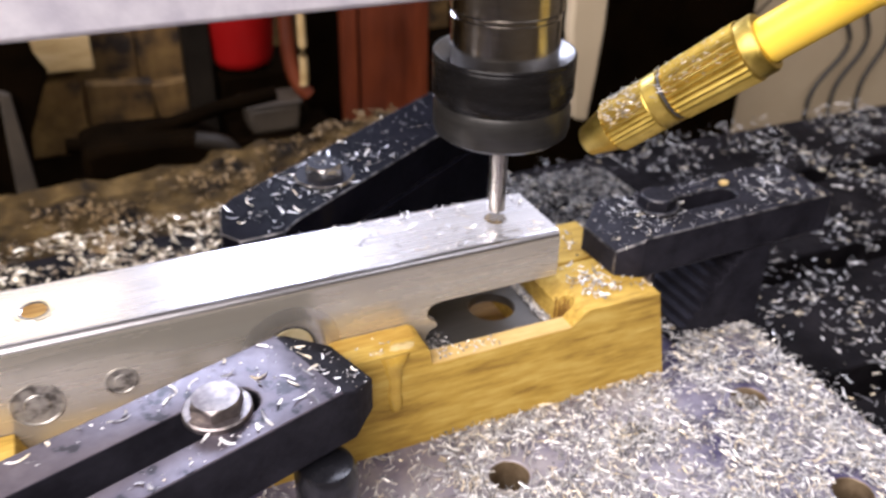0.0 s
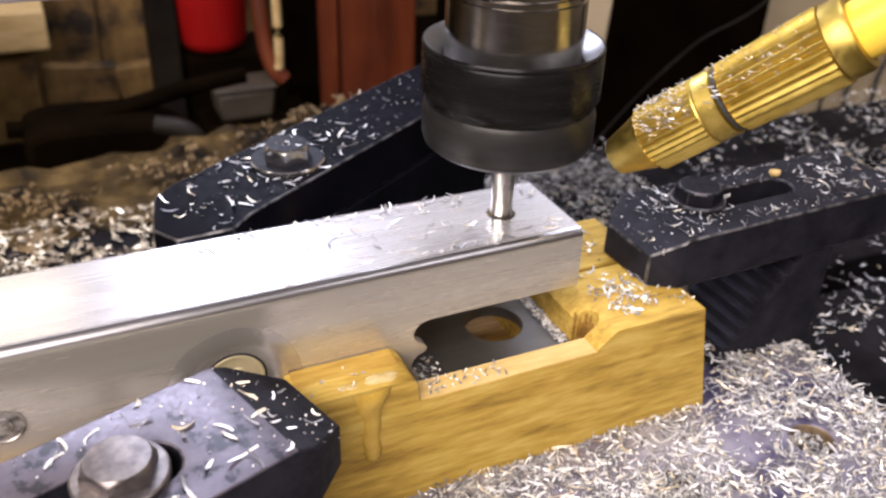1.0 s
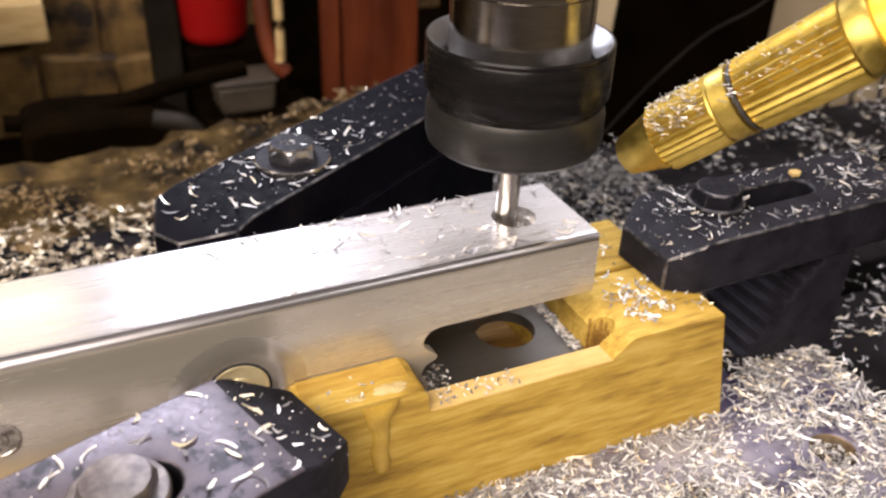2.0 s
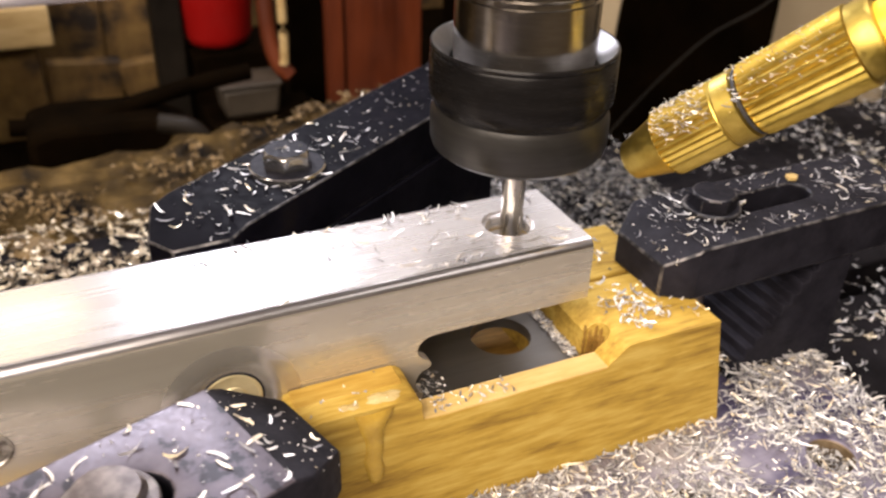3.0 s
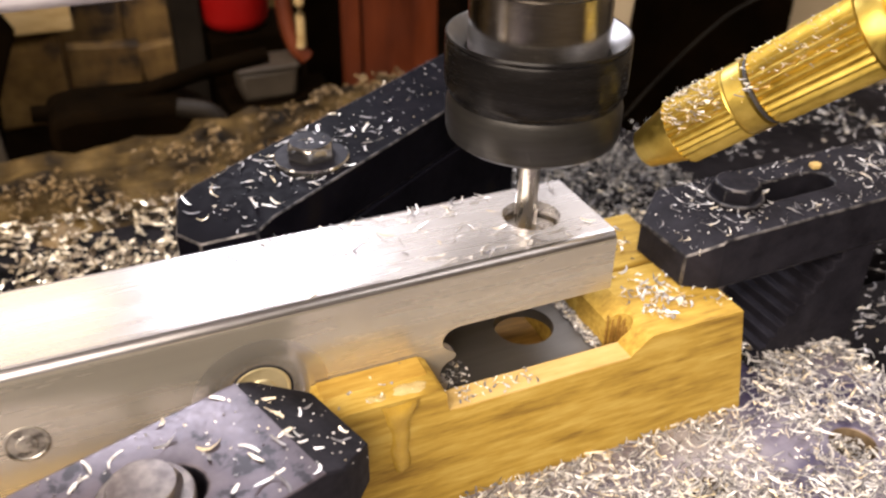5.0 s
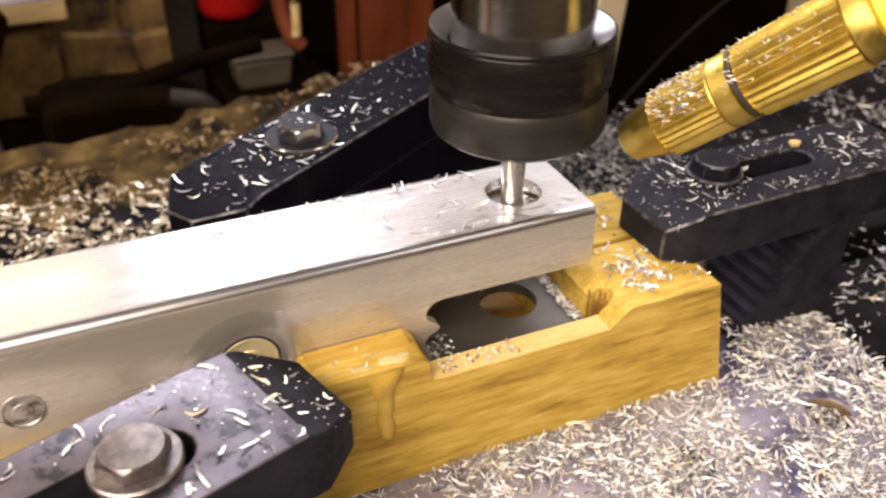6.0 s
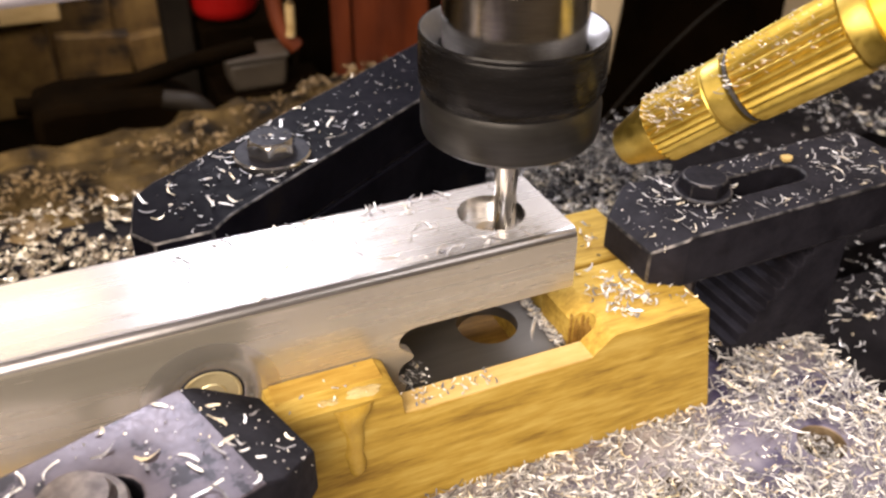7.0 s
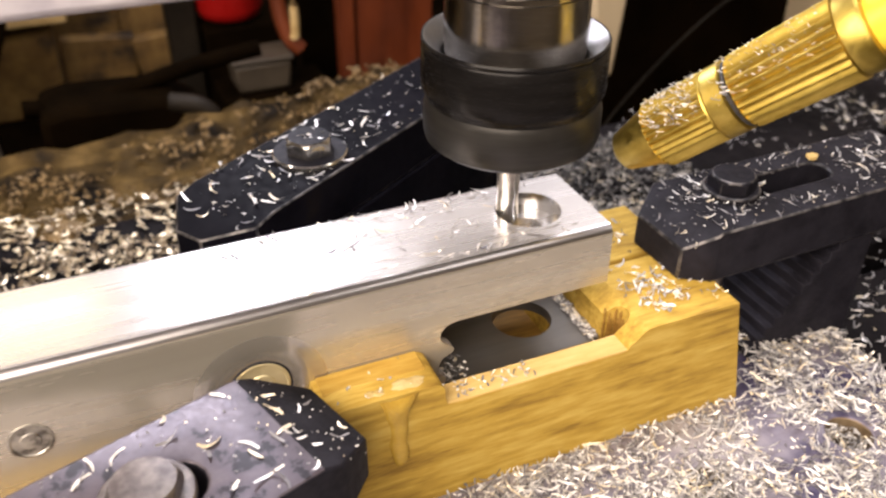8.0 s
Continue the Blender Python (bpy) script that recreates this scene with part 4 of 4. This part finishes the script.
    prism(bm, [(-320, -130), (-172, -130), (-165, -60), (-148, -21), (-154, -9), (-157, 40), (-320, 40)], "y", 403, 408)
    single("dark_guard", bm, M_DARK, (-230, 405, -130), "near-black sheet standing behind the table", "guard", bevel=1)
    # the machine's column and what stands right of it
    # column cut off low so that the tube's top reflects the wall instead
    bm = bmesh.new()
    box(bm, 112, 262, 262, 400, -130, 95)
    single("motor_housing", bm, M_DARK, (200, 330, -130), "black machine column, cut off low to stay out of reflections", "machine housing", bevel=4)
    bm = bmesh.new()
    prism(bm, [(100, 150), (100, 30), (108, -20), (116, -22), (119, 5), (121, 30), (121, 150)], "y", 218, 226)
    single("cream_rail", bm, M_CREAM, (105, 220, -20), "cream painted rail beside the column", "rail", bevel=2)
    bm = bmesh.new()
    box(bm, 278, 640, 302, 340, -130, 420)
    single("cream_cabinet", bm, M_CREAM, (450, 320, -70), "cream painted cabinet behind the machine", "cabinet", bevel=4)
    for dx in (0, 22, 48):
        bm = bmesh.new()
        tube_path(bm, [(372 + dx, 296, 120), (366 + dx, 292, 10), (380 + dx * 0.8, 290, -30), (352 + dx, 288, -66), (360 + dx, 286, -129)], 1.7)
        single("cable", bm, M_RING, (370 + dx, 292, -66), "thin black cable hanging by the cabinet", "cable", "cables by the cabinet", smooth=60)
    bm = bmesh.new()
    tube_path(bm, [(110, 258, -110), (150, 250, -50), (190, 240, -5), (230, 232, 20), (300, 226, 90)], 0.6)
    single("cable", bm, M_GREY, (190, 240, -50), "thin grey cable crossing before the column", "cable", smooth=60)


build_room()
build_background()

# ---- loose chips ----


def scatter(n, x0, x1, y0, y1, z, seed, keep=lambda x, y: True):
    rng = random.Random(seed)
    out = []
    while len(out) < n:
        x, y = rng.uniform(x0, x1), rng.uniform(y0, y1)
        if keep(x, y):
            out.append((x, y, z(x, y) if callable(z) else z))
    return out


def off_wood(x, y):
    return not (-250 < x < 5.5 and 1.2 < y < 46)


def heap(x, y):
    """Heaps against the block's end and behind it."""
    d = math.hypot((x - 14) / 16, (y - 8) / 22)
    return rand.random() * (3.2 * math.exp(-d * d) + 1.0 + 0.9 * max(0, noise.noise((x * 0.06, y * 0.06, 0))))


def patchy(scale, level, soft=0.35):
    return lambda x, y: noise.noise((x * scale, y * scale, 7.3)) + rand.uniform(-soft, soft) > level


rand = random.Random(11)
def off_holes(x, y):
    u, v = (x - 20.4 + 19.05) % 38.1 - 19.05, (y + 17.5 + 19.05) % 38.1 - 19.05
    return math.hypot(u, v) > 6.2 or y > 12 or abs(x + 17.7) < 8


chip_field("plate_chips", scatter(6800, -70, 43.5, -70, 48, heap, 1, lambda x, y: off_wood(x, y) and off_holes(x, y) and patchy(0.06, -0.22)(x, y)), "curled bright aluminium chips heaped on the tooling plate", ON_TABLE, (2.2, 6.4), 0.8, None, (0.2, 0.5))
chip_field("plate_chips", scatter(2200, -70, 43.5, -70, 30, 0.0, 2, lambda x, y: off_wood(x, y) and off_holes(x, y)), "small aluminium crumbs between the chips on the plate", ON_TABLE, (0.5, 1.6), 0.3)
chip_field("plate_chips", scatter(3600, -245, -60, -80, 1.0, 0.0, 3, patchy(0.04, -0.45)), "bright chips on the plate before the oak block", ON_TABLE, (1.5, 4.5))
chip_field("hole_chips", scatter(90, 16, 25, -22, -13, -3.0, 31, lambda x, y: math.hypot(x - 20.4, y + 17.5) < 4.3), "chips packed into a hole of the plate", ON_TABLE, (1.2, 3.0), 1.5)
chip_field("hole_chips", scatter(90, -23, -12, -23, -12, -1.4, 35, lambda x, y: math.hypot(x + 17.7, y + 17.5) < 4.8), "chips filling a hole of the plate", ON_TABLE, (1.4, 3.6), 1.0)
chip_field("table_chips", scatter(3600, -250, -62, 60, 171, lambda x, y: -12 + rand.random() * 2.2, 44, patchy(0.06, -0.42, 0.25)), "large tan and silver chips on the table behind the tube", ON_TABLE, (2.0, 6.0), 1.0, M_TANCHIP, (0.6, 2.0))
chip_field("table_chips", scatter(1800, -90, 42, 50, 171, lambda x, y: -12 + rand.random() * 2.2, 4, patchy(0.03, -0.15)), "tangled dull chips on the table behind the fixture", ON_TABLE, (2.0, 6.0), 1.0)
chip_field("table_chips", scatter(1500, -25, 42, 50, 100, lambda x, y: -12 + rand.random() * 7, 32), "heap of chips on the table behind the oak block", ON_TABLE, (1.8, 5.0), 1.5)
chip_field("table_chips", scatter(2700, 46, 260, -80, 171, -12.0, 5, patchy(0.03, -0.1)), "bright chips scattered on the dark table", ON_TABLE, (1.6, 5.0), 0.4)
chip_field("bed_chips", scatter(620, -230, 52, 205, 312, lambda x, y: -38 + rand.random() * 4, 33, lambda x, y: y < 258 + max(0, x + 115) * 0.38 and patchy(0.03, -0.1)(x, y)), "old brownish chips on the swarf bed", None, (2.5, 7.0), 2.0, M_OLDCHIP, (0.8, 2.2))


def on_clamp(m, n, u0, u1, v, z, seed, nose, drop, hole=None):
    out = []
    for x, y, _ in scatter(n, u0, u1, -v, v, 0, seed, hole or (lambda x, y: True)):
        p = m @ Vector((x, y, 0))
        out.append((p.x, p.y, z - (drop * (1 - x / nose) if x < nose else 0)))
    return out


def slotted(s0, s1, w, bolt, r):
    return lambda x, y: not (s0 < x < s1 and abs(y) < w) and math.hypot(x - bolt[0], y - bolt[1]) > r


chip_field("clamp_chips", on_clamp(FRONT_M, 46, 2, 80, 12, 43.0, 6, 11.5, 5.4, slotted(24, 95, 6.2, (33.8, 1.3), 8.0)), "large bright chips lying on the worn clamp", ON_TABLE, (2.2, 4.6), 0.1, None, (0.35, 0.8))
chip_field("clamp_chips", on_clamp(FRONT_M, 130, 1, 80, 12.6, 43.0, 7, 11.5, 5.4, slotted(24, 95, 6.2, (33.8, 1.3), 8.0)), "tiny bright crumbs on the worn clamp", ON_TABLE, (0.2, 0.7), 0.05, None, (0.15, 0.4))
chip_field("clamp_chips", on_clamp(RIGHT_M, 120, 1.5, 74, 11.5, 42.0, 8, 7.0, 4.8, slotted(17, 50, 4.9, (20.4, 1.6), 5.5)), "bright curled chips lying on the black clamp", ON_TABLE, (2.0, 4.8), 0.2, None, (0.16, 0.38))
chip_field("clamp_chips", on_clamp(RIGHT_M, 230, 1, 74, 11.8, 42.0, 9, 7.0, 4.8, slotted(17, 50, 4.9, (20.4, 1.6), 5.5)), "tiny bright crumbs on the black clamp", ON_TABLE, (0.2, 0.7), 0.05, None, (0.15, 0.35))
chip_field("clamp_chips", on_clamp(REAR_M, 60, 6, 62, 11.5, 44.5, 10, 15, 3.0, slotted(31, 46, 4.8, (38.4, -1.6), 9)) + on_clamp(REAR_M, 14, 60, 120, 11.5, 44.5, 20, 15, 3.0, slotted(31, 46, 4.8, (38.4, -1.6), 9)), "bright curled chips lying on the rear clamp", ON_TABLE, (2.2, 5.0), 0.2, None, (0.35, 0.75))
chip_field("clamp_chips", on_clamp(REAR_M, 170, 8, 110, 11.8, 44.5, 21, 15, 3.0, slotted(31, 46, 4.8, (38.4, -1.6), 9)), "tiny bright crumbs on the rear clamp", ON_TABLE, (0.2, 0.8), 0.05, None, (0.15, 0.4))
chip_field("tube_chips", scatter(48, -104, -46, 14.5, 36, TZ1, 12) + scatter(34, -82, -46, 15, 35, TZ1, 24) + scatter(10, -60, -30, 14.8, 17.5, TZ1, 13) + scatter(14, -100, -30, 33.5, 36, TZ1, 14), "a few bright slivers lying on the tube", ON_TABLE, (2.0, 4.6), 0.05, None, (0.28, 0.58))
chip_field("block_chips", scatter(85, -23, -7, 4, 23.8, 29.4, 15, lambda x, y: rand.random() < math.exp(-((x + 17) / 6) ** 2 - ((y - 13) / 6) ** 2)) + scatter(30, -24, -8, 27, 42, 29.3, 16) + scatter(9, -12, -2, 4, 14, 29.4, 17), "loose bright chips on the oak block's top", ON_TABLE, (1.4, 3.6), 0.8)
chip_field("block_chips", scatter(45, -68, -48, 2.2, 6.8, 25.4, 18) + scatter(50, -65, -58, 13, 20, 19.9, 19) + scatter(420, -30.2, -28.0, 13, 36, 19.9, 22) + scatter(10, -90, -74, 3, 11.8, 31.1, 23), "fine chips along the oak ledge", ON_TABLE, (0.7, 2.0), 0.3)


chip_field("clamp_chips", [(*(REAR_M @ Vector((38.4 + 3.6 * math.cos(k * 2.4) * (k % 3) / 2, -1.6 + 3.6 * math.sin(k * 2.4) * (k % 3) / 2, 0))).xy, 49.55) for k in range(9)], "bright slivers on the rear clamp's bolt", ON_TABLE, (0.8, 2.6), 0.1, None, (0.2, 0.5))
chip_field("clamp_chips", [(*(RIGHT_M @ Vector((20.4 + (6.2 + 0.8 * (k % 3)) * math.cos(2.2 + k * 0.24), 1.6 + (6.2 + 0.8 * (k % 3)) * math.sin(2.2 + k * 0.24), 0))).xy, 42.05) for k in range(20)], "bright slivers caught round the black clamp's bolt", ON_TABLE, (1.6, 4.2), 0.6, None, (0.2, 0.42))
chip_field("table_chips", scatter(2600, 8, 78, 84, 150, lambda x, y: -12 + rand.random() * 15 * math.exp(-((x - 46) / 18) ** 2 - ((y - 116) / 20) ** 2), 52), "fuzzy grey heap of fine chips on the table behind the black clamp", ON_TABLE, (1.0, 3.6), 1.4, M_GREYCHIP, (0.2, 0.5))
chip_field("table_chips", scatter(900, -6, 36, 50, 84, lambda x, y: -12 + rand.random() * 12 * math.exp(-((x - 14) / 13) ** 2 - ((y - 62) / 13) ** 2), 51), "fuzzy pile of fine chips behind the oak block", ON_TABLE, (1.0, 3.4), 1.2)


def on_nozzle(n, seed):
    rng = random.Random(seed)
    m = along(NOZ_TIP, NOZ_RING)
    out = []
    for _ in range(n):
        h = rng.choice((rng.uniform(9, 20), rng.uniform(9, 20), rng.uniform(23, 43)))
        p = Vector((rng.gauss(0, 3.0), rng.gauss(0, 3.0), h))
        d = m.to_3x3() @ Vector((p.x, p.y, 0))
        d.z = abs(d.z) + 1.5
        way = (m.to_3x3() @ Vector((0, 0, 1))).normalized()
        d -= way * d.dot(way)
        p = m @ Vector((0, 0, h)) + d.normalized() * (6.3 if h < 20 else 6.6)
        out.append(tuple(p))
    return out


chip_field("nozzle_dust", on_nozzle(700, 41), "fine slivers stuck along the nozzle's upper side", ON_HEAD, (0.5, 2.4), 0.12, None, (0.06, 0.14))


def build_crumb():
    bm = bmesh.new()
    prism(bm, [(-1.6, -0.9), (0.2, -1.4), (1.7, -0.3), (1.0, 1.1), (-0.9, 1.3)], "z", 0.0, 0.9, (0.2, 0.1))
    bmesh.ops.translate(bm, verts=bm.verts, vec=(40.0, 29.5, 42.05))
    single("wood_crumb", bm, M_PALEWOOD, (40.0, 29.5, 42.05), "small pale wood crumb on the black clamp", "wood chip", ride=ON_TABLE, bevel=0.2)


build_crumb()


def build_disc():
    bm = bmesh.new()
    lathe(bm, [(0, 0.9), (2.0, 1.1), (3.6, 0.8), (5.2, 1.0), (5.9, 0.5), (5.6, 0.0)], 28, Matrix.Translation((-136, 158.5, -11.4)) @ Matrix.Rotation(radians(9), 4, "X"), lambda h, k: 0.35 * math.sin(k * 0.9) + 0.2 * math.sin(k * 2.1))
    single("metal_slug", bm, M_OLDCHIP, (-136, 158.5, -12), "small round tan metal slug among chips on the table", "metal slug", ride=ON_TABLE, smooth=50)


build_disc()


def build_flying_chip(length, bend):
    bm = bmesh.new()
    last = None
    for k in range(7):
        a = bend * (k / 6 - 0.5)
        w = 0.32 * (0.4 + math.sin(math.pi * (0.1 + 0.8 * k / 6)))
        p = (length / bend * math.sin(a), length / bend * (1 - math.cos(a)))
        row = [bm.verts.new((p[0], p[1], -w)), bm.verts.new((p[0], p[1], w)), bm.verts.new((p[0], p[1] + 0.12, w)), bm.verts.new((p[0], p[1] + 0.12, -w))]
        if last:
            for i in range(4):
                bm.faces.new((last[i], last[(i + 1) % 4], row[(i + 1) % 4], row[i]))
        else:
            bm.faces.new(row)
        last = row
    bm.faces.new(last)
    return single("flying_chip", bm, M_CHIP, (0, 0, 0), "bright curled chip thrown off by the tool", "metal chip", "chips thrown by the tool", smooth=60)


# when each chip leaves the tube, where it lay on it, and where it lands
THROWS = [(0.75, (-49, 17, 49.4), (-6, -30, 1.2)), (1.0, (-31, 30, 49.4), (60, 30, -11.2)), (2.25, (-47, 33, 49.4), (-60, 215, -36)), (2.8, (-33, 17, 49.4), (-70, 230, -36)),
          (3.6, (-35, 15, 49.4), (-30, -24, 1.2)), (3.85, (-46, 16, 49.4), (-14, -14, 1.4)), (4.3, (-49, 32, 49.4), (-40, 120, -11)), (5.2, (-32, 33, 49.4), (70, 60, -11.2)),
          (6.7, (-32, 18, 49.4), (-62, -20, 1.3)), (6.85, (-50, 22, 49.4), (-90, 220, -36)), (7.3, (-47, 14.5, 49.4), (-52, -22, 1.2))]
FLYERS = [build_flying_chip(2.2 + 0.35 * (k % 5), 0.9 + 0.3 * (k % 4)) for k in range(len(THROWS))]


# ---- motion ----
def motions():
    for ob in ON_TABLE:
        walk(ob, table_rows(BASES[ob]))
    for ob in ON_HEAD:
        walk(ob, head_rows(BASES[ob]))
    for k, (ob, (when, start, end)) in enumerate(zip(FLYERS, THROWS)):
        shift = {t: (HUB[0] - x, HUB[1] - y) for t, x, y in TOOL_ROWS}
        rides = end[2] > -20
        rows = []
        for t, (dx, dy) in shift.items():
            turn = (90, 0, 40 * k)
            if t <= when:
                rows.append((t, pose((start[0] + dx) * MM, (start[1] + dy) * MM, start[2] * MM, *turn)))
            elif t >= when + 0.5:
                ex, ey = (dx, dy) if rides else (0, 0)
                rows.append((t, pose((end[0] + ex) * MM, (end[1] + ey) * MM, end[2] * MM, 90, 0, 40 * k + 150)))
            else:
                u = (t - when) / 0.5
                p = [start[i] + (end[i] - start[i]) * u for i in range(3)]
                p[2] += 90 * u * (1 - u)
                rows.append((t, pose(p[0] * MM, p[1] * MM, p[2] * MM, 90 + 70 * math.sin(math.pi * u), 50 * math.sin(2 * math.pi * u), 40 * k + 150 * u)))
        walk(ob, rows)
    for ring, when in RINGS:
        walk(ring, [(0.0, pose(0, 0, 0)), (when - 0.3, pose(0, 0, 0)), (when + 0.3, pose(0, 0, -3.9 * MM)), (8.0, pose(0, 0, -3.9 * MM))])


motions()
